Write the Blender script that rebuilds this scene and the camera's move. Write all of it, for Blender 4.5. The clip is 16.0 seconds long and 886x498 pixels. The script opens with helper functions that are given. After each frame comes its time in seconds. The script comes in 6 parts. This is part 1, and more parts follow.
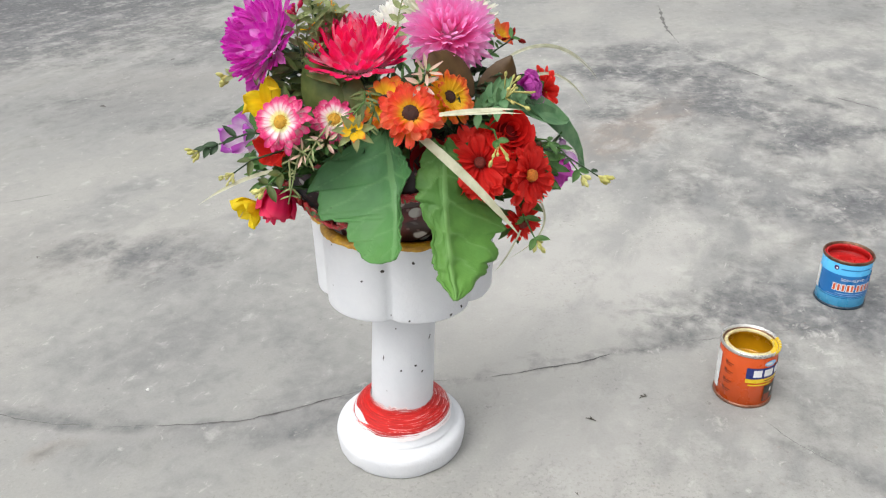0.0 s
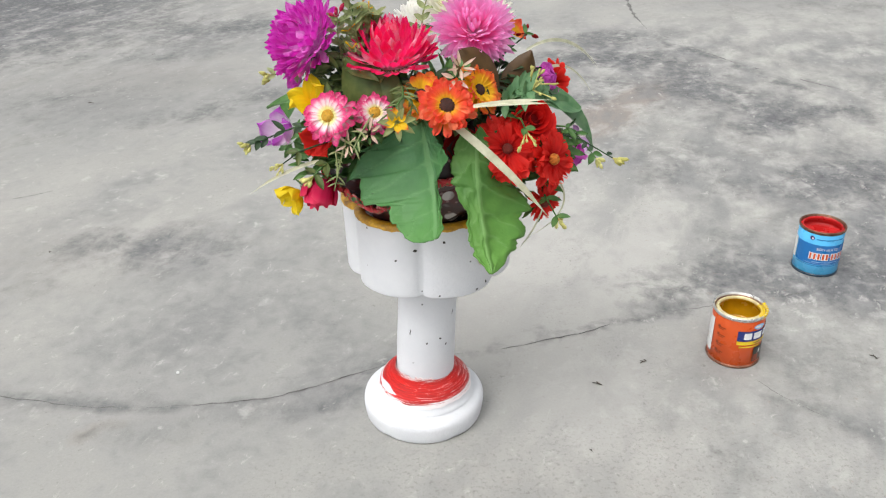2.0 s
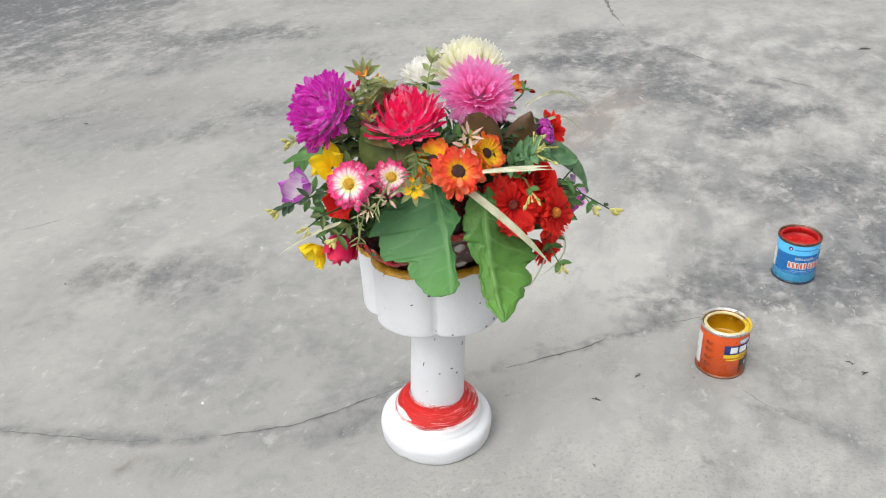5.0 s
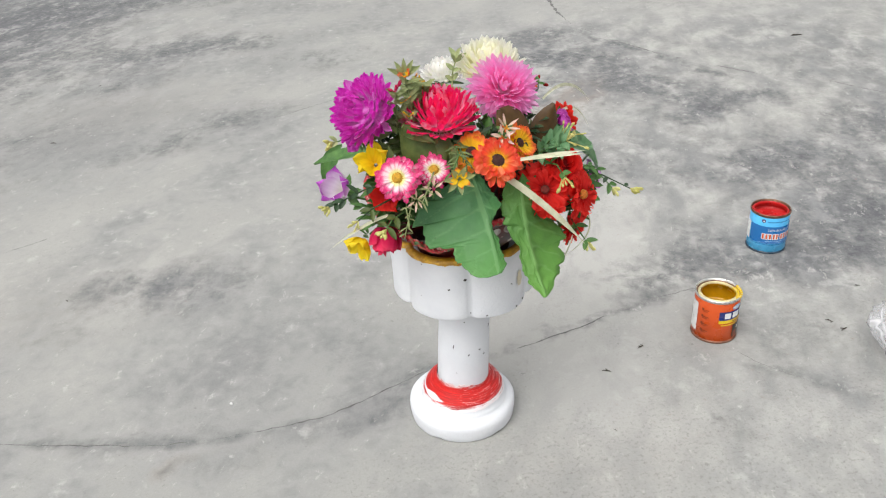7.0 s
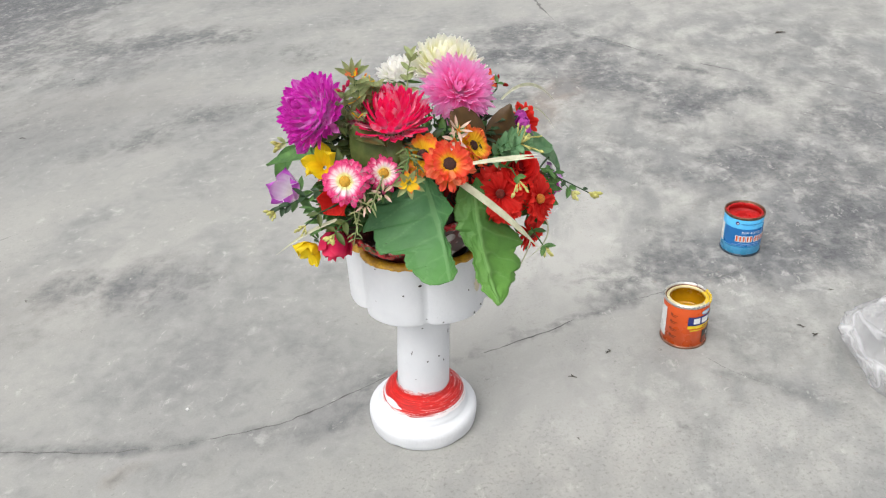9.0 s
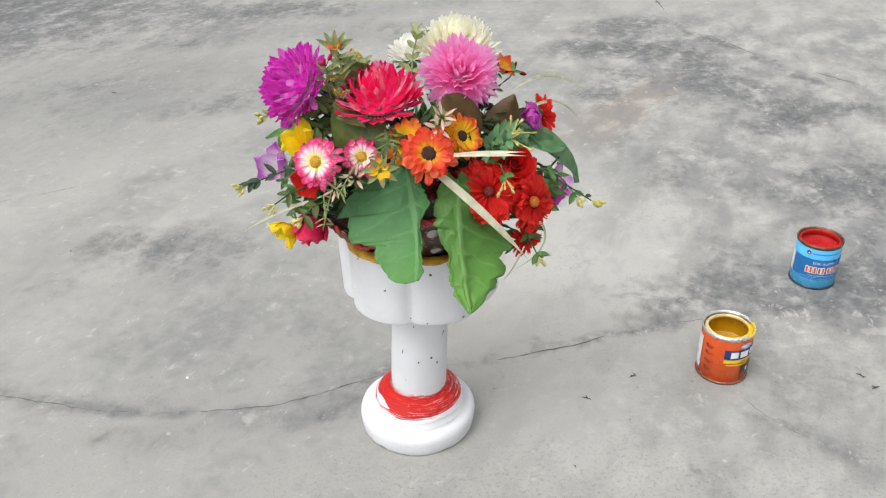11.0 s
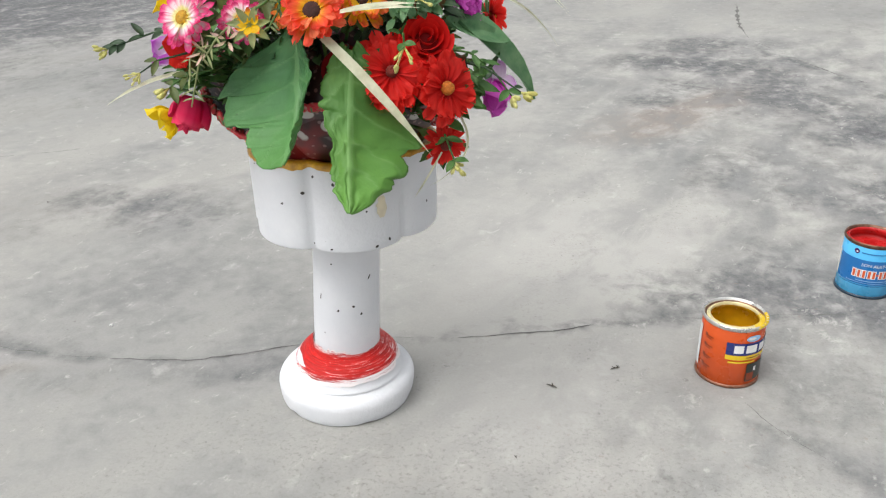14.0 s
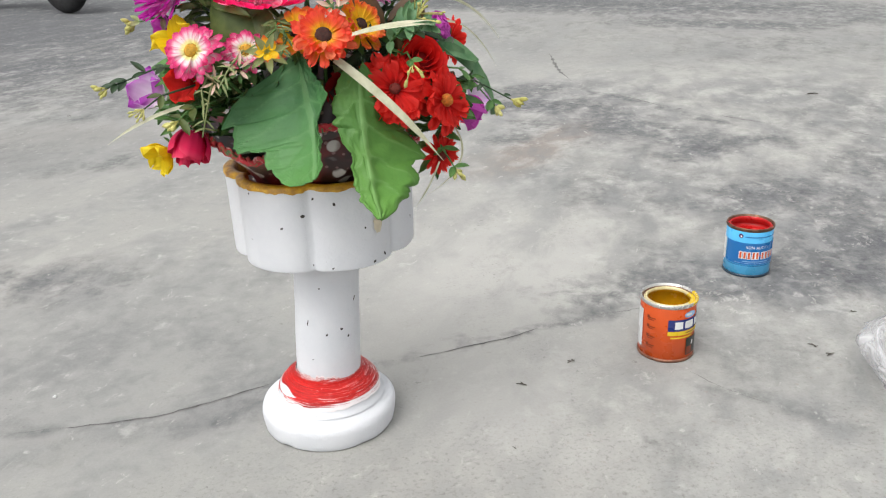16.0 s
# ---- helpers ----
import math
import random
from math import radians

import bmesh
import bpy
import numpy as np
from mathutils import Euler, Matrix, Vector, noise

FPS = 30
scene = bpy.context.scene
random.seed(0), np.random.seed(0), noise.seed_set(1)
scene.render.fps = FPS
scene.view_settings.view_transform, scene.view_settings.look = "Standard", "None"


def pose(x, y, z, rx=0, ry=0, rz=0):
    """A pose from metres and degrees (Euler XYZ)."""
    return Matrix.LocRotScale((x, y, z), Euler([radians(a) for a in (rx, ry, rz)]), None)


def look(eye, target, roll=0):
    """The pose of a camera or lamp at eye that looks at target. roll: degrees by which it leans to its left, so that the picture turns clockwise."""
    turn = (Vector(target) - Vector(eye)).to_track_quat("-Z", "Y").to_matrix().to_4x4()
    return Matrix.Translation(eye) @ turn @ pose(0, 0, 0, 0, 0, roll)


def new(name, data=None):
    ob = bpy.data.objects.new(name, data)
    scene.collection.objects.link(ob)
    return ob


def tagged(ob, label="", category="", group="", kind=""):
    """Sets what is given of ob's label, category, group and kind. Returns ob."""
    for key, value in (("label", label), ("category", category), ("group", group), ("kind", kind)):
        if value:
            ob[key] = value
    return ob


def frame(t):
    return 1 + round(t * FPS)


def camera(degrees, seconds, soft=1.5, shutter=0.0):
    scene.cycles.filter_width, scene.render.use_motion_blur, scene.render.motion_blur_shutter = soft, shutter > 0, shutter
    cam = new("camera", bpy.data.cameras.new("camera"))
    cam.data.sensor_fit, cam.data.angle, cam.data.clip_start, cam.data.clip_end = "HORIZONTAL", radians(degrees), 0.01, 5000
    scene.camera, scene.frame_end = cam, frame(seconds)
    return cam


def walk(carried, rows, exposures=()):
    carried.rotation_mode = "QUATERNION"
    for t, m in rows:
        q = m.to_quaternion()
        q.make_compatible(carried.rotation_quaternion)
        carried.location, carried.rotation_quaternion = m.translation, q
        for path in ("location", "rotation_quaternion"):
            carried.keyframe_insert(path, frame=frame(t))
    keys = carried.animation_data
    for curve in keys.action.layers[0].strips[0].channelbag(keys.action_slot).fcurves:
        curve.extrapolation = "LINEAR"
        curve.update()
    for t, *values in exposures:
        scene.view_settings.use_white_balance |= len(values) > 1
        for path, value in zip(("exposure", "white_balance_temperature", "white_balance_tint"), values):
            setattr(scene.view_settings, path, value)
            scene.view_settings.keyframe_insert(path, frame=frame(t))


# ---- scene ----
cam = camera(55.6, 16.0, soft=1.2)
METRES, EYE, TILT, LEAN, TURN = 1.75, 0.9375, 0.0, 0.0, 0.0
ROWS = [
    (0.0, 0.0, 0.0, 0.0, -0.4, -27.77, 0.75),
    (0.5, -0.0027, -0.0041, 0.008, -0.7, -28.33, 1.37),
    (1.0, -0.0188, -0.0212, -0.0016, -1.92, -28.55, 1.45),
    (1.5, -0.04, -0.0379, 0.0035, -3.13, -28.67, 1.27),
    (2.0, -0.0552, -0.0532, 0.0228, -3.52, -28.66, 1.01),
    (2.5, -0.0569, -0.064, 0.0472, -3.63, -28.69, 1.11),
    (3.0, -0.0474, -0.0649, 0.0466, -3.73, -28.64, 1.23),
    (3.5, -0.0356, -0.0652, 0.0518, -3.72, -28.9, 1.29),
    (4.0, -0.0373, -0.0553, 0.07, -3.7, -29.66, 1.4),
    (6.5, -0.1751, -0.1105, 0.1276, -10.58, -30.58, 3.15),
    (7.0, -0.1838, -0.1114, 0.1221, -11.56, -30.28, 2.91),
    (7.5, -0.179, -0.1085, 0.1213, -12.42, -30.28, 2.91),
    (8.0, -0.1815, -0.1049, 0.1161, -12.7, -30.3, 2.8),
    (8.5, -0.1693, -0.1027, 0.1156, -12.48, -30.39, 2.45),
    (9.0, -0.1426, -0.0931, 0.117, -11.79, -30.7, 2.46),
    (11.5, 0.0317, -0.0457, 0.0796, 1.36, -31.2, 1.59),
    (12.0, 0.0892, -0.0381, 0.0659, 3.8, -31.18, 2.21),
    (12.5, 0.1443, -0.0268, 0.0374, 7.66, -31.02, 2.99),
    (13.0, 0.1674, -0.0319, 0.0114, 11.19, -28.51, 2.87),
    (13.5, 0.1516, -0.0105, -0.0412, 11.96, -27.27, 1.81),
    (14.0, 0.1255, 0.0145, -0.079, 6.96, -26.55, 0.61),
    (14.5, 0.0926, 0.0109, -0.0878, 1.32, -24.76, 0.75),
    (15.0, 0.0503, -0.0258, -0.0877, -3.11, -22.8, 1.22),
    (15.5, 0.0135, -0.0409, -0.0971, -5.39, -22.14, 1.45),
    (16.0, -0.0139, -0.043, -0.1025, -7.54, -22.09, 1.65),
]
walk(cam, [(t, pose(0, 0, EYE, TILT, LEAN, TURN) @ pose(METRES * x, METRES * y, METRES * z, 90 + pitch, roll, yaw)) for t, x, y, z, yaw, pitch, roll in ROWS],
     exposures=[(0.0, 0.57), (16.0, 0.57)])

# ---- light: a bright overcast sky ----
world = bpy.data.worlds.new("overcast_sky")
scene.world = world
world.use_nodes = True
wn, wl = world.node_tree.nodes, world.node_tree.links
sky = wn.new("ShaderNodeTexSky")
sky.sky_type = "NISHITA"
sky.sun_disc = False
sky.sun_elevation, sky.sun_rotation = radians(56), radians(230)
sky.air_density, sky.dust_density = 1.0, 6.0
grey = wn.new("ShaderNodeHueSaturation")
grey.inputs["Saturation"].default_value = 0.14
wl.new(sky.outputs[0], grey.inputs["Color"])
wl.new(grey.outputs[0], wn["Background"].inputs["Color"])
wn["Background"].inputs["Strength"].default_value = 0.15
sun = new("sun", bpy.data.lights.new("sun", "SUN"))
sun.data.energy, sun.data.angle, sun.data.color = 0.6, radians(80), (1.0, 0.98, 0.95)
sun.matrix_world = look((-0.1, -1.1, 5.0), (0, 0, 0))


# ---- materials ----
class Mat:
    """A node material in the making, with short ways to add nodes."""

    def __init__(self, name, rough=0.5, metal=0.0):
        self.m = bpy.data.materials.new(name)
        self.m.use_nodes = True
        self.n, self.l = self.m.node_tree.nodes, self.m.node_tree.links
        self.b = self.n["Principled BSDF"]
        self.b.inputs["Roughness"].default_value = rough
        self.b.inputs["Metallic"].default_value = metal

    def put(self, value, socket):
        if isinstance(value, bpy.types.NodeSocket):
            self.l.new(value, socket)
        elif isinstance(value, tuple) and len(value) == 3 and socket.type == "RGBA":
            socket.default_value = (*value, 1)
        else:
            socket.default_value = value

    def coord(self, which="Object"):
        return self.n.new("ShaderNodeTexCoord").outputs[which]

    def noise(self, scale, detail=4, rough=0.55, vec=None, distort=0.0, colour=False):
        k = self.n.new("ShaderNodeTexNoise")
        k.inputs["Scale"].default_value, k.inputs["Detail"].default_value = scale, detail
        k.inputs["Roughness"].default_value, k.inputs["Distortion"].default_value = rough, distort
        self.l.new(vec if vec else self.coord(), k.inputs["Vector"])
        return k.outputs["Color" if colour else "Fac"]

    def ramp(self, fac, *stops):
        k = self.n.new("ShaderNodeValToRGB")
        e = k.color_ramp.elements
        for i, (p, c) in enumerate(stops):
            el = e[i] if i < 2 else e.new(p)
            el.position = p
            el.color = (*c, 1) if isinstance(c, tuple) else (c, c, c, 1)
        self.put(fac, k.inputs[0])
        return k.outputs[0]

    def mix(self, fac, a, b, how="MIX"):
        k = self.n.new("ShaderNodeMix")
        k.data_type, k.blend_type = "RGBA", how
        self.put(fac, k.inputs[0])
        self.put(a, k.inputs[6])
        self.put(b, k.inputs[7])
        return k.outputs[2]

    def maths(self, op, a, b=0.0, clamp=False):
        k = self.n.new("ShaderNodeMath")
        k.operation, k.use_clamp = op, clamp
        self.put(a, k.inputs[0])
        self.put(b, k.inputs[1])
        return k.outputs[0]

    def attr(self, name):
        k = self.n.new("ShaderNodeAttribute")
        k.attribute_name = name
        return k.outputs["Fac"]

    def island(self):
        return self.n.new("ShaderNodeNewGeometry").outputs["Random Per Island"]

    def colour(self, value):
        self.put(value, self.b.inputs["Base Color"])
        return self

    def rough(self, value):
        self.put(value, self.b.inputs["Roughness"])
        return self

    def bump(self, height, strength=0.3, distance=0.002):
        k = self.n.new("ShaderNodeBump")
        k.inputs["Strength"].default_value, k.inputs["Distance"].default_value = strength, distance
        self.l.new(height, k.inputs["Height"])
        self.l.new(k.outputs[0], self.b.inputs["Normal"])
        return self

    def translucent(self, colour, amount):
        """Lets some light through a thin cloth or leaf."""
        t, mx = self.n.new("ShaderNodeBsdfTranslucent"), self.n.new("ShaderNodeMixShader")
        self.put(colour, t.inputs["Color"])
        mx.inputs[0].default_value = amount
        self.l.new(self.b.outputs[0], mx.inputs[1])
        self.l.new(t.outputs[0], mx.inputs[2])
        self.l.new(mx.outputs[0], self.n["Material Output"].inputs["Surface"])
        return self


def cloth(name, *stops, amount=0.25, rough=0.6, vary=0.25, pale=None, share=0.0, edge=None, rim=0.6):
    """Printed fabric petals: colour runs from the petal's root to its tip."""
    k = Mat(name, rough)
    c = k.ramp(k.attr("u"), *stops)
    if edge:
        c = k.mix(k.maths("MULTIPLY", k.ramp(k.attr("v"), (0.48, 0.0), (1.0, 1.0)), k.ramp(k.attr("u"), (0.25, 0.0), (0.7, rim))), c, edge)
    own = k.n.new("ShaderNodeObjectInfo").outputs["Random"]
    chance = k.maths("FRACT", k.maths("ADD", k.island(), own))
    c = k.mix(k.maths("MULTIPLY", chance, vary), c, k.mix(1.0, c, (0.55, 0.5, 0.55), "MULTIPLY"))
    if pale:
        c = k.mix(k.maths("MULTIPLY", k.ramp(chance, (1 - share, 0.0), (1 - share * 0.8, 1.0)), k.ramp(k.noise(90, 2), (0.35, 0.2), (0.6, 0.9))), c, pale)
    c = k.mix(k.maths("MULTIPLY", k.noise(160, 3), 0.18), c, k.mix(1.0, c, (0.72, 0.68, 0.7), "MULTIPLY"))
    vein = k.maths("SINE", k.maths("MULTIPLY", k.attr("v"), 15.0))
    c = k.mix(k.maths("MULTIPLY", k.maths("ADD", vein, 1.0), 0.07), c, k.mix(1.0, c, (0.62, 0.55, 0.60), "MULTIPLY"))
    k.colour(c).bump(k.maths("ADD", k.noise(420, 2), vein), 0.2, 0.0008)
    k.b.inputs["Specular IOR Level"].default_value = 0.25
    return k.translucent(c, amount).m


def leafy(name, dark, light, rough=0.5, scale=60, amount=0.15):
    k = Mat(name, rough)
    c = k.mix(k.ramp(k.noise(scale, 4), (0.3, 0.0), (0.7, 1.0)), dark, light)
    c = k.mix(k.maths("MULTIPLY", k.island(), 0.45), c, k.mix(1.0, c, (0.55, 0.6, 0.5), "MULTIPLY"))
    k.colour(c).bump(k.noise(300, 2), 0.15, 0.001)
    k.b.inputs["Specular IOR Level"].default_value = 0.35
    return k.translucent(c, amount).m


def plain(name, colour, rough=0.5, metal=0.0, vary=0.12, scale=40, bump=0.05):
    k = Mat(name, rough, metal)
    dark = tuple(v * (1 - 2.5 * vary) for v in colour)
    k.colour(k.mix(k.ramp(k.noise(scale, 5), (0.3, 0.0), (0.75, 1.0)), dark, colour))
    k.rough(k.ramp(k.noise(scale * 0.7, 4), (0.3, max(0.02, rough - 0.1)), (0.7, min(1.0, rough + 0.1))))
    return k.bump(k.noise(scale * 5, 3), bump * 4, 0.0006).m


def blob_field(k, vec, blobs):
    """Soft patches on the ground: x, y, half length, half width, turn, weight."""
    total = None
    for x, y, a, b, turn, weight in blobs:
        mp = k.n.new("ShaderNodeMapping")
        mp.vector_type = "TEXTURE"
        mp.inputs["Location"].default_value = (x, y, 0)
        mp.inputs["Rotation"].default_value = (0, 0, radians(turn))
        mp.inputs["Scale"].default_value = (a, b, 1)
        k.l.new(vec, mp.inputs["Vector"])
        g = k.n.new("ShaderNodeTexGradient")
        g.gradient_type = "SPHERICAL"
        k.l.new(mp.outputs[0], g.inputs[0])
        v = k.maths("MULTIPLY", g.outputs["Fac"], weight)
        total = v if total is None else k.maths("ADD", total, v)
    return total


def concrete():
    """A worn, power-floated concrete yard: grey, with dark damp stains, shade painted in by the motorbike, pale scuffs
    and a sandy tinge.
    """
    k = Mat("worn_concrete", 0.75)
    k.b.inputs["Specular IOR Level"].default_value = 0.03
    pos = k.coord()
    warp = k.n.new("ShaderNodeVectorMath")
    warp.operation = "MULTIPLY_ADD"
    k.l.new(k.noise(2.6, 6, 0.62, pos, colour=True), warp.inputs[0])
    warp.inputs[1].default_value = (0.34, 0.34, 0)
    wsum = k.n.new("ShaderNodeVectorMath")
    wsum.operation = "ADD"
    wsum.inputs[1].default_value = (-0.17, -0.17, 0)
    k.l.new(pos, wsum.inputs[0])
    k.l.new(wsum.outputs[0], warp.inputs[2])
    wpos = warp.outputs[0]
    # stains, the motorbike's painted shade and crack dirt, summed as one darkening
    stains = k.maths("ADD", blob_field(k, wpos, STAINS_AND_SHADE), blob_field(k, pos, CRACK_DIRT))
    pale = blob_field(k, wpos, PALE)
    sandy = blob_field(k, wpos, SANDY)
    trowel = k.n.new("ShaderNodeMapping")
    trowel.vector_type = "TEXTURE"
    trowel.inputs["Rotation"].default_value = (0, 0, radians(68))
    trowel.inputs["Scale"].default_value = (1.5, 0.9, 1)
    k.l.new(pos, trowel.inputs["Vector"])
    drawn = trowel.outputs[0]
    big = k.noise(1.5, 6, 0.55, drawn, 0.3)
    mid = k.noise(6.5, 6, 0.58, drawn, 0.3)
    fine = k.noise(26, 5, 0.60, pos, 0.4)
    grain = k.noise(230, 4, 0.7, pos)

    def swing(fac, gain):
        return k.maths("MULTIPLY", k.maths("SUBTRACT", fac, 0.5), gain)

    soft = k.noise(3.0, 5, 0.54, drawn, 0.4)
    cloud = k.maths("ADD", 0.5, k.maths("ADD", k.maths("ADD", swing(big, 1.1), swing(soft, 1.0)), k.maths("ADD", swing(mid, 1.0), swing(fine, 0.9))))
    c = k.ramp(cloud, (0.05, (0.188, 0.189, 0.187)), (0.42, (0.260, 0.259, 0.250)), (0.60, (0.292, 0.289, 0.274)), (0.95, (0.360, 0.355, 0.332)))
    c = k.mix(k.maths("MULTIPLY", sandy, k.ramp(fine, (0.3, 0.3), (0.65, 1.0)), True), c, (0.232, 0.206, 0.186))
    lit = blob_field(k, wpos, LIGHT)
    c = k.mix(k.maths("MULTIPLY", lit, 0.55, True), c, (0.395, 0.390, 0.365))
    mottle = k.noise(8.0, 6, 0.60, drawn, 0.3)
    strong = k.maths("ADD", 0.10, blob_field(k, pos, MOTTLED), True)
    c = k.mix(k.maths("MULTIPLY", strong, k.ramp(mottle, (0.36, 0.66), (0.52, 0.0))), c, (0.175, 0.178, 0.182))
    c = k.mix(k.maths("MULTIPLY", strong, k.ramp(mottle, (0.50, 0.0), (0.64, 0.66))), c, (0.42, 0.415, 0.39))
    break_up = k.noise(15, 6, 0.64, drawn, 0.4)
    body = k.maths("MULTIPLY", stains, k.maths("ADD", 0.95, k.maths("ADD", k.maths("ADD", swing(mid, 2.6), swing(soft, 1.2)), k.maths("ADD", swing(break_up, 3.6), swing(fine, 2.8)))))
    darken = k.maths("ADD", body, k.maths("ADD", k.maths("ADD", swing(soft, 0.75), swing(mid, 0.75)), k.maths("SUBTRACT", swing(fine, 0.9), 0.08)))
    dens = k.maths("MULTIPLY", k.ramp(k.maths("MULTIPLY", darken, 0.5), (0.0, 0.0), (0.2, 0.34), (0.45, 0.70), (0.95, 0.92)), k.ramp(k.noise(48, 5, 0.65, pos, 0.3), (0.34, 0.78), (0.64, 1.12)))
    c = k.mix(dens, c, (0.072, 0.076, 0.084))
    flake = k.maths("ADD", k.maths("MULTIPLY", pale, 0.45), k.maths("ADD", swing(k.noise(11, 6, 0.62, drawn, 0.4), 2.0), swing(fine, 2.0)))
    c = k.mix(k.ramp(flake, (0.34, 0.0), (0.76, 0.52)), c, (0.46, 0.455, 0.43))
    chips = k.maths("ADD", k.maths("MULTIPLY", blob_field(k, pos, FLAKES), 0.42), k.maths("ADD", swing(k.noise(38, 6, 0.72, drawn, 0.6), 3.0), swing(fine, 1.2)))
    c = k.mix(k.ramp(chips, (0.36, 0.0), (0.66, 0.60)), c, (0.47, 0.46, 0.43))
    rust = k.ramp(k.noise(70, 5, 0.7, pos), (0.60, 0.0), (0.68, 1.0))
    c = k.mix(k.maths("MULTIPLY", k.maths("MULTIPLY", rust, k.ramp(mottle, (0.42, 0.0), (0.56, 0.6))), strong), c, (0.23, 0.165, 0.14))
    pits = k.ramp(k.noise(85, 4, 0.65, pos), (0.62, 0.0), (0.70, 1.0))
    c = k.mix(k.maths("MULTIPLY", pits, k.ramp(mid, (0.46, 0.0), (0.62, 0.7))), c, (0.15, 0.145, 0.14))
    coarse = k.maths("MULTIPLY", k.ramp(k.noise(120, 5, 0.75, pos), (0.52, 0.0), (0.66, 0.55)), k.maths("ADD", k.ramp(mid, (0.46, 0.0), (0.60, 0.35)), blob_field(k, wpos, GRITTY), True))
    c = k.mix(coarse, c, (0.13, 0.122, 0.115))
    c = k.mix(0.13, c, k.mix(k.ramp(grain, (0.3, 0.0), (0.7, 1.0)), (0.19, 0.19, 0.18), (0.42, 0.42, 0.41)))
    k.colour(c)
    k.rough(k.ramp(mid, (0.3, 0.55), (0.7, 0.85)))
    k.bump(k.maths("ADD", k.maths("MULTIPLY", fine, 0.6), k.maths("MULTIPLY", grain, 0.4)), 0.12, 0.003)
    return k.m


# Paler ground; patches right of the planter also paint out its shade.
LIGHT = [(0.30, 1.42, 0.42, 0.26, 10, 0.9), (0.42, 1.72, 0.45, 0.40, 0, 0.8), (0.18, 1.00, 0.40, 0.40, 0, 1.0), (0.20, 1.15, 0.34, 0.30, 0, 1.1), (0.22, 1.50, 0.42, 0.40, 0, 1.5), (0.30, 1.9, 0.5, 0.5, 20, 0.8), (1.25, 3.9, 0.9, 0.35, -20, 0.6), (2.1, 3.7, 0.9, 0.5, 0, 0.5)]
MOTTLED = [(1.2, 1.9, 1.3, 1.1, 0, 1.4), (1.0, 3.0, 1.3, 1.0, -20, 1.1), (1.9, 2.9, 1.4, 1.3, 0, 1.0), (0.55, 0.9, 0.7, 0.4, 0, 0.8), (-1.5, 4.0, 1.4, 1.0, 10, 0.7), (-0.7, 1.8, 0.5, 0.35, 10, 0.6)]
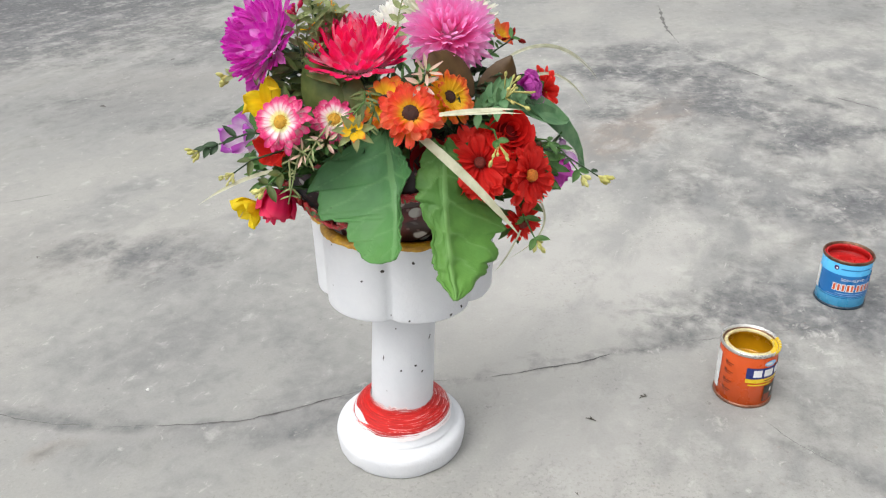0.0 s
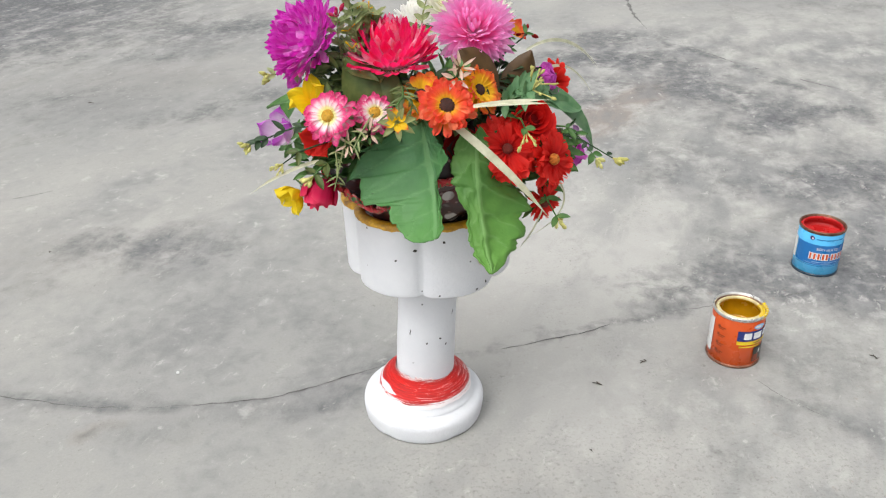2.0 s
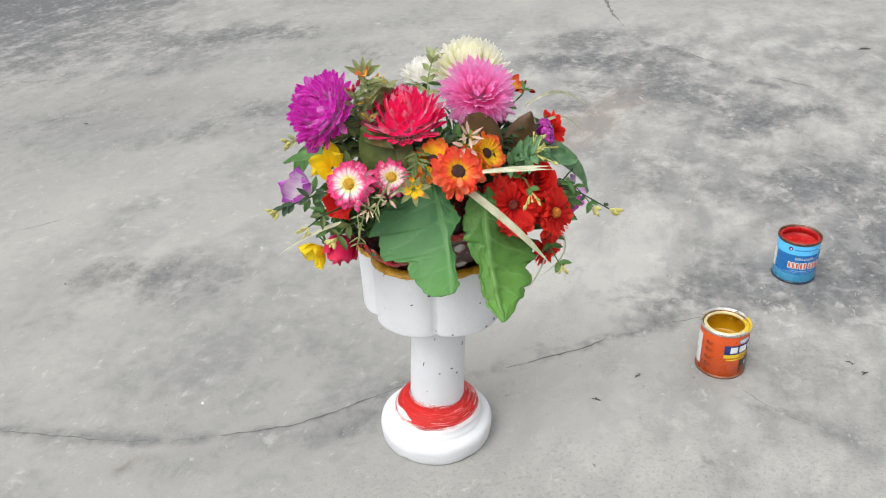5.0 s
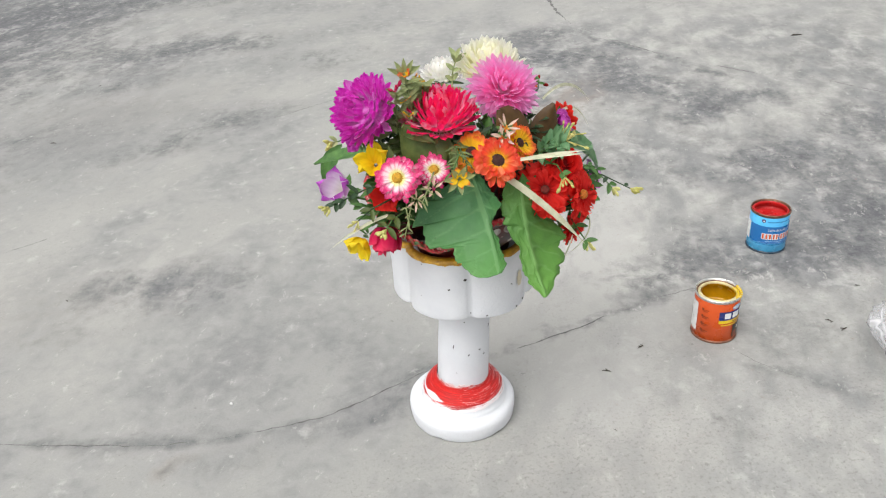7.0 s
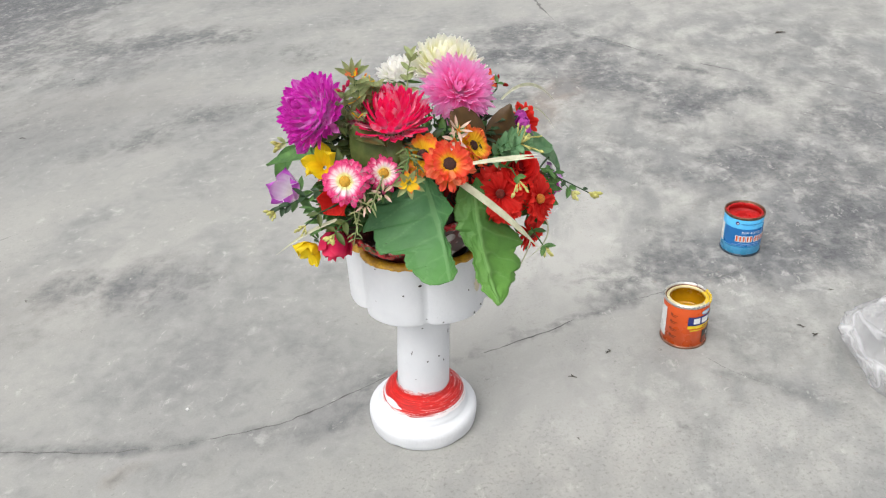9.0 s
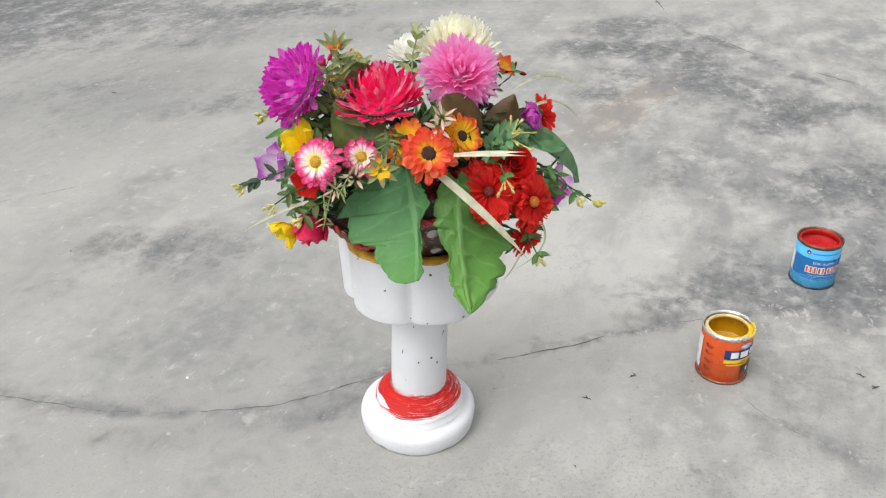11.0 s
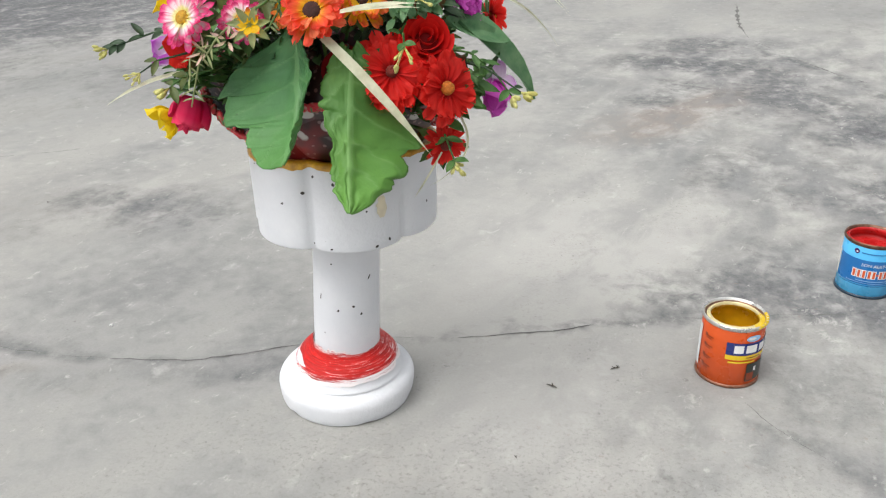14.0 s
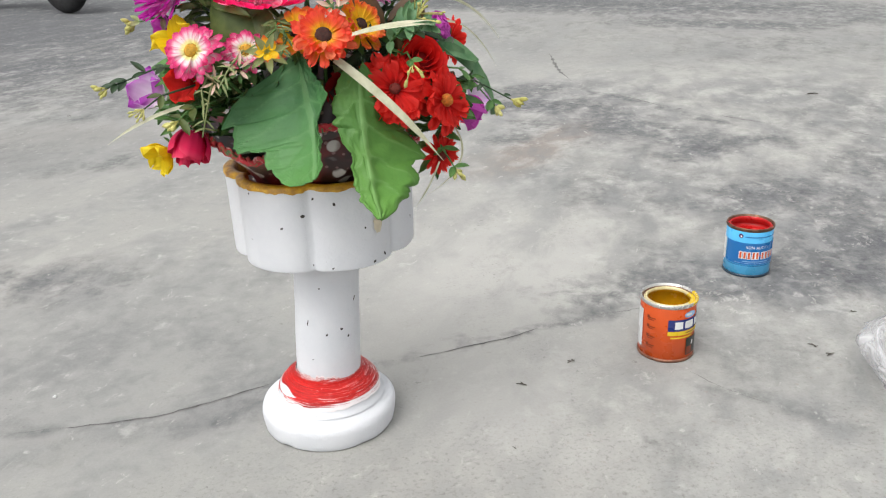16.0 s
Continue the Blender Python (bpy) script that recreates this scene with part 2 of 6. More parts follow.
# Far-left patches near the motorbike paint its shade into the ground colour.
STAINS_AND_SHADE = [
    (1.00, 1.64, 0.50, 0.22, 10, 0.50), (0.74, 1.53, 0.36, 0.13, 15, 0.40), (0.98, 1.24, 0.45, 0.28, 0, 0.32), (0.60, 1.10, 0.45, 0.30, 0, 0.20), (1.35, 1.55, 0.45, 0.35, 0, 0.35), (1.9, 2.5, 0.7, 0.5, 0, 0.3),
    (-3.55, 4.35, 0.9, 0.5, -58, 1.6), (-2.4, 3.6, 1.0, 0.7, 0, 0.8), (-2.2, 4.6, 1.2, 0.7, 0, 1.2),
    (-2.9, 4.1, 1.4, 1.2, 0, 1.1), (-2.5, 6.6, 1.3, 1.1, 0, 1.8), (-3.9, 5.6, 2.0, 2.5, 0, 1.5),
    (1.05, 1.45, 0.30, 0.20, 0, 0.4), (1.25, 1.75, 0.45, 0.40, 0, 0.45), (1.6, 1.9, 0.8, 0.6, 0, 0.4), (2.0, 3.0, 1.2, 0.8, 0, 0.3),
    (-3.2, 8.6, 3.0, 2.8, 0, 2.2), (0.6, 8.2, 6.0, 1.9, 0, 1.3), (1.4, 7.2, 1.3, 0.5, -25, 1.0), (2.45, 5.35, 0.9, 0.35, -40, 1.1), (3.3, 5.2, 1.0, 0.35, 0, 0.8), (-1.2, 6.6, 1.8, 0.8, 0, 0.9),
    (0.877, 3.20, 0.28, 0.14, -15, 1.2), (0.70, 3.28, 0.22, 0.15, 0, 0.9), (0.552, 3.26, 0.20, 0.15, 10, 0.6), (0.75, 3.58, 0.24, 0.17, 0, 0.8), (1.00, 3.62, 0.26, 0.17, 0, 0.9), (0.88, 3.42, 0.25, 0.20, 0, 0.5),
    (0.53, 2.75, 0.08, 0.10, 0, 1.0), (0.634, 2.95, 0.14, 0.12, 0, 0.5), (0.98, 2.90, 0.17, 0.17, 0, 0.8), (1.09, 2.785, 0.15, 0.13, 0, 0.85), (1.05, 3.00, 0.20, 0.15, 0, 0.5),
    (1.151, 2.60, 0.13, 0.13, 0, 1.0), (1.13, 2.45, 0.15, 0.13, 0, 1.1), (1.225, 2.50, 0.13, 0.13, 0, 0.9), (1.36, 2.50, 0.16, 0.10, -20, 0.8), (1.12, 3.32, 0.20, 0.05, -67, 0.9), (1.26, 3.07, 0.17, 0.05, -57, 0.8), (1.38, 2.85, 0.15, 0.05, -66, 0.7),
    (1.05, 1.99, 0.18, 0.14, 0, 0.4), (1.18, 2.15, 0.20, 0.15, 0, 0.4), (1.00, 2.70, 0.55, 0.50, -45, 0.35), (0.90, 3.30, 0.50, 0.35, 0, 0.40),
    (0.62, 2.90, 0.30, 0.16, 10, 0.5), (0.76, 2.17, 0.40, 0.22, 20, 0.55), (1.21, 1.99, 0.28, 0.20, 0, 0.8), (0.88, 2.0, 0.35, 0.15, 0, 0.5), (1.75, 2.10, 0.50, 0.30, 0, 0.8),
    (-0.70, 1.80, 0.30, 0.15, 15, 0.63), (-0.60, 1.70, 0.28, 0.12, 0, 0.56), (-0.92, 1.80, 0.25, 0.10, 15, 0.42), (-1.0, 1.62, 0.3, 0.1, 0, 0.28),
    (-0.83, 3.98, 0.50, 0.30, 10, 0.56), (-0.50, 4.00, 0.50, 0.25, 0, 0.49), (-1.04, 3.55, 0.35, 0.2, 0, 0.42), (-0.85, 2.72, 0.30, 0.14, 15, 0.56), (-1.34, 3.0, 0.4, 0.2, 0, 0.28),
    (-0.20, 3.60, 0.45, 0.22, 10, 0.6), (-0.55, 2.95, 0.35, 0.18, 15, 0.7), (0.47, 1.49, 0.22, 0.12, 20, 0.42), (0.62, 1.55, 0.30, 0.14, 35, 0.45),
    (0.78, 1.46, 0.32, 0.14, 0, 0.55), (1.00, 1.50, 0.35, 0.14, 5, 0.65), (1.5, 1.55, 0.6, 0.25, 0, 0.7), (-0.24, 1.19, 0.14, 0.08, 35, 0.6), (-0.33, 1.14, 0.14, 0.05, 25, 0.45),
    (-0.16, 1.27, 0.15, 0.06, 20, 0.5), (-0.52, 1.09, 0.16, 0.07, 0, 0.35), (-0.72, 1.22, 0.35, 0.05, -10, 0.5), (0.28, 1.32, 0.26, 0.03, 15, 0.3), (0.38, 1.36, 0.14, 0.05, 20, 0.3),
    (2.6, 6.4, 2.6, 0.8, -30, 1.6), (1.0, 7.6, 2.0, 0.7, 0, 1.6), (-2.3, 6.4, 2.8, 2.2, 15, 1.7), (-2.9, 7.5, 1.2, 0.9, 0, 2.2), (-1.8, 4.9, 0.9, 0.4, 10, 1.5), (-1.5, 4.0, 1.2, 0.8, 0, 0.7), (2.6, 4.4, 2.0, 1.2, 0, 0.45), (0.5, 5.6, 2.6, 1.0, 0, 0.5), (-1.3, 2.8, 0.8, 0.8, 0, 0.3), (-0.6, 5.5, 1.6, 0.9, 0, 0.6),
    (0.40, 0.98, 0.20, 0.04, -55, 0.35), (0.62, 1.05, 0.20, 0.025, -48, 0.4), (-0.66, 1.10, 0.05, 0.03, 30, 0.2), (-2.6, 3.6, 0.8, 0.6, 10, 0.6), (-2.0, 2.9, 0.6, 0.5, 0, 0.35),
]
MAIN_CRACK = [(-1.35, 1.33), (-1.07, 1.255), (-0.85, 1.20), (-0.69, 1.155), (-0.594, 1.14), (-0.473, 1.138), (-0.36, 1.148), (-0.25, 1.189), (-0.146, 1.242), (-0.05, 1.255)]
SIDE_CRACK = [(-0.05, 1.255), (0.048, 1.261), (0.132, 1.28), (0.249, 1.306), (0.346, 1.344), (0.521, 1.379), (0.653, 1.406), (0.80, 1.42)]
CRACK_DIRT = [((ax + bx) / 2, (ay + by) / 2, 0.72 * math.hypot(bx - ax, by - ay), wide, math.degrees(math.atan2(by - ay, bx - ax)), weight)
              for line, wide, weight in ((MAIN_CRACK, 0.022, 0.42), (SIDE_CRACK, 0.030, 0.34)) for (ax, ay), (bx, by) in zip(line, line[1:])]
FLAKES = [(0.746, 1.395, 0.07, 0.045, 10, 1.3), (0.705, 1.43, 0.05, 0.03, 0, 1.1), (0.725, 1.335, 0.06, 0.05, 0, 1.1), (0.90, 1.385, 0.05, 0.03, 0, 1.0), (0.40, 1.315, 0.07, 0.03, 20, 1.0), (0.45, 1.13, 0.04, 0.05, 0, 0.55), (0.545, 1.145, 0.05, 0.025, 0, 0.8), (1.02, 1.30, 0.10, 0.05, 0, 0.6), (1.15, 1.62, 0.12, 0.05, 0, 0.8)]
GRITTY = [(0.35, 0.80, 0.55, 0.35, 10, 1.4), (0.75, 0.72, 0.5, 0.35, 0, 1.2), (-0.05, 0.90, 0.40, 0.22, 0, 0.8), (0.95, 1.25, 0.45, 0.30, 0, 0.8)]
PALE = [(0.98, 1.42, 0.28, 0.12, 0, 0.9), (0.74, 1.30, 0.24, 0.08, 10, 0.8), (1.25, 1.72, 0.30, 0.14, 0, 0.6), (0.28, 1.08, 0.5, 0.3, 0, 0.6), (1.10, 1.90, 0.55, 0.35, 15, 0.35), (0.78, 1.24, 0.28, 0.14, 0, 0.7), (0.45, 0.75, 0.4, 0.25, 0, 0.4), (0.3, 1.25, 0.25, 0.08, 15, 0.6),
        (1.5, 2.3, 0.8, 0.5, 0, 0.3), (-0.9, 2.2, 0.8, 0.6, 0, 0.2)]
SANDY = [(0.62, 2.62, 0.50, 0.16, 48, 2.4), (0.70, 2.70, 0.34, 0.09, 48, 1.6), (-0.66, 1.105, 0.07, 0.05, 20, 1.2), (0.09, 1.36, 0.22, 0.12, 70, 0.6), (0.20, 0.95, 0.34, 0.20, 20, 0.7), (-0.95, 1.75, 0.5, 0.25, 10, 0.3), (-1.0, 3.2, 0.7, 0.4, 0, 0.25)]


def cement_paint():
    """White paint brushed on rough cast cement, with faint grime and pinholes."""
    k = Mat("white_painted_cement", 0.55)
    pos = k.coord()
    c = k.mix(k.ramp(k.noise(9, 6, 0.6, pos), (0.35, 0.0), (0.75, 1.0)), (0.60, 0.617, 0.645), (0.70, 0.712, 0.73))
    c = k.mix(k.ramp(k.noise(60, 6, 0.7, pos), (0.60, 0.0), (0.80, 0.35)), c, (0.55, 0.55, 0.56))
    c = k.mix(k.ramp(k.noise(130, 2, 0.5, pos), (0.775, 0.0), (0.80, 0.7)), c, (0.16, 0.15, 0.14))
    k.colour(c)
    k.bump(k.maths("ADD", k.noise(35, 5, 0.6, pos), k.maths("MULTIPLY", k.noise(160, 4, 0.6, pos), 0.35)), 0.45, 0.004)
    return k.m


def brushed_red():
    """Glossy wet red paint, brushed round, with streaks where the white shows through."""
    k = Mat("wet_red_paint", 0.34)
    uv = k.coord("UV")
    mp = k.n.new("ShaderNodeMapping")
    mp.inputs["Scale"].default_value = (4.5, 15, 1)
    k.l.new(uv, mp.inputs["Vector"])
    streak = k.noise(1.7, 8, 0.72, mp.outputs[0], 1.2)
    c = k.mix(k.ramp(streak, (0.34, 0.0), (0.62, 1.0)), (0.24, 0.002, 0.002), (0.74, 0.010, 0.006))
    side = k.n.new("ShaderNodeSeparateXYZ")
    k.l.new(uv, side.inputs[0])
    thin = k.ramp(side.outputs[0], (0.0, 0.15), (0.12, 0.06), (0.62, 0.03), (0.74, 0.07), (0.84, 0.09), (1.0, 0.10))
    edge = k.ramp(side.outputs[1], (0.0, 0.30), (0.2, 0.03), (0.70, 0.0), (0.86, 0.10), (1.0, 0.22))
    gap = k.ramp(k.maths("ADD", streak, k.maths("ADD", thin, edge)), (0.68, 0.0), (0.75, 1.0))
    k.colour(k.mix(gap, c, (0.8, 0.74, 0.74)))
    k.b.inputs["Specular IOR Level"].default_value = 0.4
    k.bump(streak, 0.8, 0.003)
    return k.m


def gold_paint():
    k = Mat("ochre_gold_paint", 0.35)
    n = k.noise(55, 6, 0.7)
    k.colour(k.ramp(n, (0.3, (0.20, 0.085, 0.008)), (0.50, (0.46, 0.23, 0.012)), (0.72, (0.78, 0.47, 0.03))))
    return k.bump(n, 0.6, 0.003).m


def lacquer():
    """Dark red lacquered basket printed with pale grey flowers and dots."""
    k = Mat("red_floral_lacquer", 0.4)
    pos = k.coord()
    v = k.n.new("ShaderNodeTexVoronoi")
    v.inputs["Scale"].default_value = 34
    k.l.new(pos, v.inputs["Vector"])
    dots = k.ramp(v.outputs["Distance"], (0.28, 1.0), (0.34, 0.0))
    v2 = k.n.new("ShaderNodeTexVoronoi")
    v2.inputs["Scale"].default_value = 90
    k.l.new(pos, v2.inputs["Vector"])
    small = k.ramp(v2.outputs["Distance"], (0.2, 1.0), (0.26, 0.0))
    c = k.mix(k.ramp(k.noise(12, 3, 0.5, pos), (0.36, 0.0), (0.54, 1.0)), (0.24, 0.008, 0.010), (0.02, 0.003, 0.004))
    c = k.mix(k.maths("MULTIPLY", small, 0.35), c, (0.45, 0.28, 0.26))
    c = k.mix(k.maths("MULTIPLY", dots, k.ramp(k.noise(14, 2, 0.5, pos), (0.48, 0.0), (0.53, 0.85))), c, (0.55, 0.53, 0.50))
    return k.colour(c).m


def woven_edge():
    k = Mat("red_white_green_braid", 0.6)
    pos = k.coord()
    n = k.noise(70, 2, 0.6, pos, 1.5)
    c = k.ramp(n, (0.34, (0.05, 0.16, 0.06)), (0.44, (0.45, 0.02, 0.03)), (0.58, (0.42, 0.03, 0.035)), (0.68, (0.55, 0.33, 0.30)))
    return k.colour(c).bump(n, 0.6, 0.003).m


def film():
    """Thin clear polythene: mostly see-through, milky along the creases."""
    k = Mat("clear_polythene", 0.14)
    k.colour((0.70, 0.70, 0.71))
    k.bump(k.noise(22, 3, 0.5, None, 1.2), 0.7, 0.012)
    t, mx = k.n.new("ShaderNodeBsdfTransparent"), k.n.new("ShaderNodeMixShader")
    t.inputs["Color"].default_value = (0.97, 0.975, 0.98, 1)
    ridge = k.ramp(k.maths("ABSOLUTE", k.maths("SUBTRACT", k.noise(7, 2, 0.5, None, 0.6), 0.5)), (0.0, 0.34), (0.035, 0.0))
    k.l.new(k.maths("ADD", k.ramp(k.noise(8, 3, 0.5, None, 0.6), (0.40, 0.12), (0.66, 0.40)), ridge, True), mx.inputs[0])
    k.l.new(t.outputs[0], mx.inputs[1])
    k.l.new(k.b.outputs[0], mx.inputs[2])
    k.l.new(mx.outputs[0], k.n["Material Output"].inputs["Surface"])
    return k.m


def veined_leaf(name, dark, light, tip, vein, crinkle=0.004):
    """A moulded cloth leaf: u runs from root to tip, v is 0 on the veins."""
    k = Mat(name, 0.40)
    c = k.mix(k.ramp(k.noise(22, 5), (0.3, 0.0), (0.7, 1.0)), dark, light)
    c = k.mix(k.ramp(k.attr("u"), (0.30, 0.0), (0.95, 0.75)), c, tip)
    c = k.mix(k.ramp(k.attr("v"), (0.0, 0.40), (0.06, 0.16), (0.16, 0.0)), c, vein)
    c = k.mix(k.ramp(k.noise(95, 2), (0.72, 0.0), (0.78, 0.5)), c, (0.03, 0.05, 0.02))
    k.rough(k.ramp(k.noise(40, 3), (0.3, 0.45), (0.7, 0.62)))
    k.colour(c).bump(k.maths("ADD", k.maths("ADD", k.maths("MULTIPLY", k.noise(45, 3), 0.5), k.maths("MULTIPLY", k.noise(260, 3), 0.14)), k.ramp(k.attr("v"), (0.0, 0.0), (0.3, 0.22))), 0.7, crinkle)
    k.b.inputs["Specular IOR Level"].default_value = 0.32
    return k.translucent(c, 0.14).m


M_GROUND = concrete()
M_CEMENT, M_RED, M_GOLD = cement_paint(), brushed_red(), gold_paint()
M_SMEAR = plain("thin_ochre_smear", (0.70, 0.63, 0.46), 0.5, 0.0, 0.10, 70, 0.05)
M_LACQUER, M_BRAID = lacquer(), woven_edge()
M_CHIP = plain("bare_cement_pit", (0.05, 0.045, 0.04), 0.9)
M_CRACK = plain("crack_dirt", (0.15, 0.145, 0.14), 0.95, vary=0.2, scale=60)
P_PURPLE = cloth("purple_petals", (0.0, (0.97, 0.66, 0.94)), (0.24, (0.94, 0.46, 0.87)), (0.44, (0.86, 0.12, 0.70)), (0.8, (0.76, 0.030, 0.58)), (1.0, (0.70, 0.022, 0.54)), amount=0.62, vary=0.12, pale=(0.92, 0.36, 0.84), share=0.16, edge=(0.90, 0.20, 0.78), rim=0.45)
P_HOT = cloth("hot_pink_petals", (0.0, (1.0, 0.66, 0.80)), (0.24, (1.0, 0.46, 0.66)), (0.42, (1.0, 0.10, 0.34)), (0.66, (1.0, 0.022, 0.20)), (1.0, (1.0, 0.020, 0.18)), amount=0.78, vary=0.05, pale=(1.0, 0.60, 0.76), share=0.32, edge=(1.0, 0.15, 0.38), rim=0.4)
P_PINK = cloth("pink_petals", (0.0, (1.0, 0.16, 0.52)), (0.35, (1.0, 0.32, 0.68)), (1.0, (1.0, 0.47, 0.82)), amount=0.76, vary=0.05, pale=(1.0, 0.66, 0.90), share=0.22, edge=(1.0, 0.58, 0.88), rim=0.45)
P_CREAM = cloth("cream_petals", (0.0, (0.70, 0.86, 0.20)), (0.22, (0.97, 0.98, 0.66)), (0.6, (1.0, 1.0, 0.86)), (1.0, (1.0, 1.0, 0.95)), amount=0.78, vary=0.02)
P_WHITE = cloth("white_petals", (0.0, (0.80, 0.86, 0.60)), (0.40, (0.98, 0.98, 0.92)), (1.0, (0.99, 0.99, 0.97)), amount=0.65, vary=0.02)
P_ORANGE = cloth("orange_petals", (0.0, (0.94, 0.64, 0.02)), (0.34, (0.95, 0.56, 0.04)), (0.52, (0.95, 0.22, 0.05)), (0.78, (0.95, 0.13, 0.065)), (1.0, (0.92, 0.10, 0.06)), amount=0.5, vary=0.20, pale=(0.97, 0.32, 0.15), share=0.3, edge=(0.92, 0.11, 0.05), rim=0.5)
P_AMBER = cloth("amber_petals", (0.0, (0.95, 0.66, 0.02)), (0.62, (0.96, 0.60, 0.03)), (0.82, (0.93, 0.30, 0.05)), (1.0, (0.90, 0.15, 0.06)), amount=0.5, vary=0.10)
P_DAISY = cloth("pink_white_petals", (0.0, (0.92, 0.90, 0.16)), (0.30, (0.96, 0.95, 0.52)), (0.42, (0.98, 0.96, 0.92)), (0.64, (0.97, 0.82, 0.86)), (0.80, (0.90, 0.20, 0.40)), (1.0, (0.80, 0.04, 0.22)), amount=0.45, vary=0.08, edge=(0.86, 0.05, 0.28), rim=0.8)
P_YELLOW = cloth("yellow_petals", (0.0, (0.90, 0.58, 0.01)), (0.5, (0.95, 0.72, 0.01)), (1.0, (0.95, 0.76, 0.03)), amount=0.4)
P_RED = cloth("red_petals", (0.0, (0.34, 0.008, 0.008)), (0.25, (0.78, 0.020, 0.016)), (1.0, (0.93, 0.048, 0.034)), amount=0.55, vary=0.18, edge=(0.90, 0.06, 0.05), rim=0.4)
P_ROSE = cloth("rose_red_petals", (0.0, (0.30, 0.004, 0.006)), (0.6, (0.70, 0.010, 0.012)), (1.0, (0.86, 0.024, 0.018)), amount=0.32)
P_DEEP = cloth("dark_red_petals", (0.0, (0.10, 0.003, 0.004)), (1.0, (0.28, 0.006, 0.010)), amount=0.1)
P_CRIMSON = cloth("crimson_petals", (0.0, (0.46, 0.012, 0.07)), (0.7, (0.72, 0.012, 0.09)), (1.0, (0.80, 0.05, 0.13)), amount=0.25)
P_VIOLET = cloth("violet_white_petals", (0.0, (0.80, 0.80, 0.70)), (0.35, (0.92, 0.88, 0.93)), (0.70, (0.86, 0.66, 0.88)), (0.9, (0.62, 0.16, 0.66)), (1.0, (0.50, 0.06, 0.55)), amount=0.4, edge=(0.60, 0.14, 0.64), rim=0.5)
P_LILAC = cloth("lilac_petals", (0.0, (0.90, 0.84, 0.92)), (0.6, (0.84, 0.62, 0.88)), (1.0, (0.72, 0.36, 0.80)), amount=0.4)
P_MAUVE = cloth("violet_petals", (0.0, (0.74, 0.36, 0.70)), (0.3, (0.68, 0.07, 0.56)), (1.0, (0.78, 0.15, 0.66)), amount=0.5)
P_PALE = cloth("pale_blush_petals", (0.0, (0.50, 0.42, 0.25)), (0.6, (0.70, 0.50, 0.42)), (1.0, (0.76, 0.58, 0.50)))
L_BIG = veined_leaf("green_cloth_leaf", (0.032, 0.114, 0.042), (0.066, 0.190, 0.066), (0.092, 0.245, 0.056), (0.16, 0.32, 0.13))
L_BIG2 = veined_leaf("bright_green_cloth_leaf", (0.048, 0.140, 0.026), (0.092, 0.220, 0.044), (0.118, 0.285, 0.046), (0.19, 0.35, 0.12), 0.004)
L_BROWN = leafy("brown_leaf", (0.055, 0.028, 0.008), (0.10, 0.053, 0.014))
L_OLIVE = leafy("olive_leaf", (0.050, 0.078, 0.018), (0.115, 0.150, 0.040))
L_GREEN = leafy("green_leaf", (0.036, 0.105, 0.028), (0.105, 0.225, 0.055))
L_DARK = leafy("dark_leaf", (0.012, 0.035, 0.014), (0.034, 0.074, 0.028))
L_LIGHT = leafy("light_green_leaf", (0.09, 0.22, 0.10), (0.19, 0.34, 0.17), amount=0.35)
L_MID = leafy("mid_green_leaf", (0.070, 0.110, 0.030), (0.165, 0.215, 0.075))
L_SAGE = leafy("sage_leaf", (0.22, 0.27, 0.10), (0.44, 0.50, 0.25), amount=0.35)
L_STRAW = leafy("straw_blade", (0.50, 0.50, 0.34), (0.72, 0.72, 0.56), amount=0.3)
L_LIME = leafy("pale_yellow_bud", (0.50, 0.46, 0.12), (0.70, 0.66, 0.26))
C_BROWN = plain("dark_brown_disc", (0.055, 0.012, 0.006), 0.8, vary=0.3, scale=300, bump=0.4)
C_YELLOW = plain("ochre_disc", (0.62, 0.33, 0.015), 0.7, vary=0.2, scale=300, bump=0.4)
C_AMBER = plain("orange_disc", (0.70, 0.20, 0.015), 0.7, vary=0.2, scale=300, bump=0.4)
C_DULL = plain("dull_red_disc", (0.20, 0.022, 0.012), 0.8, vary=0.2, scale=300, bump=0.4)


# ---- mesh helpers ----
def part(name, bm, material, parent, label="", smooth=True, kind=""):
    me = bpy.data.meshes.new(name)
    bm.normal_update()
    bm.to_mesh(me)
    bm.free()
    if smooth:
        me.polygons.foreach_set("use_smooth", [True] * len(me.polygons))
    me.materials.append(material)
    ob = new(name, me)
    if parent:
        ob.parent = parent
    return tagged(ob, label=label, kind=kind)


def sheet():
    bm = bmesh.new()
    return bm, bm.verts.layers.float.new("u"), bm.verts.layers.float.new("v")


def grid_faces(bm, rows, closed=False):
    for a, b in zip(rows, rows[1:]):
        n = len(a)
        for j in range(n if closed else n - 1):
            bm.faces.new((a[j], a[(j + 1) % n], b[(j + 1) % n], b[j]))


def lathe(bm, profile, n=48, lobed=None, centre=lambda z: (0, 0)):
    """Turns a profile of (r, z) about the axis; lobed(angle) adds to r."""
    rows = []
    for r, z in profile:
        cx, cy = centre(z)
        ring = []
        for i in range(n):
            a = 2 * math.pi * i / n
            q = max(0.0005, r + (lobed(a) if lobed else 0))
            ring.append(bm.verts.new((cx + q * math.cos(a), cy + q * math.sin(a), z)))
        rows.append(ring)
    grid_faces(bm, rows, True)
    return rows


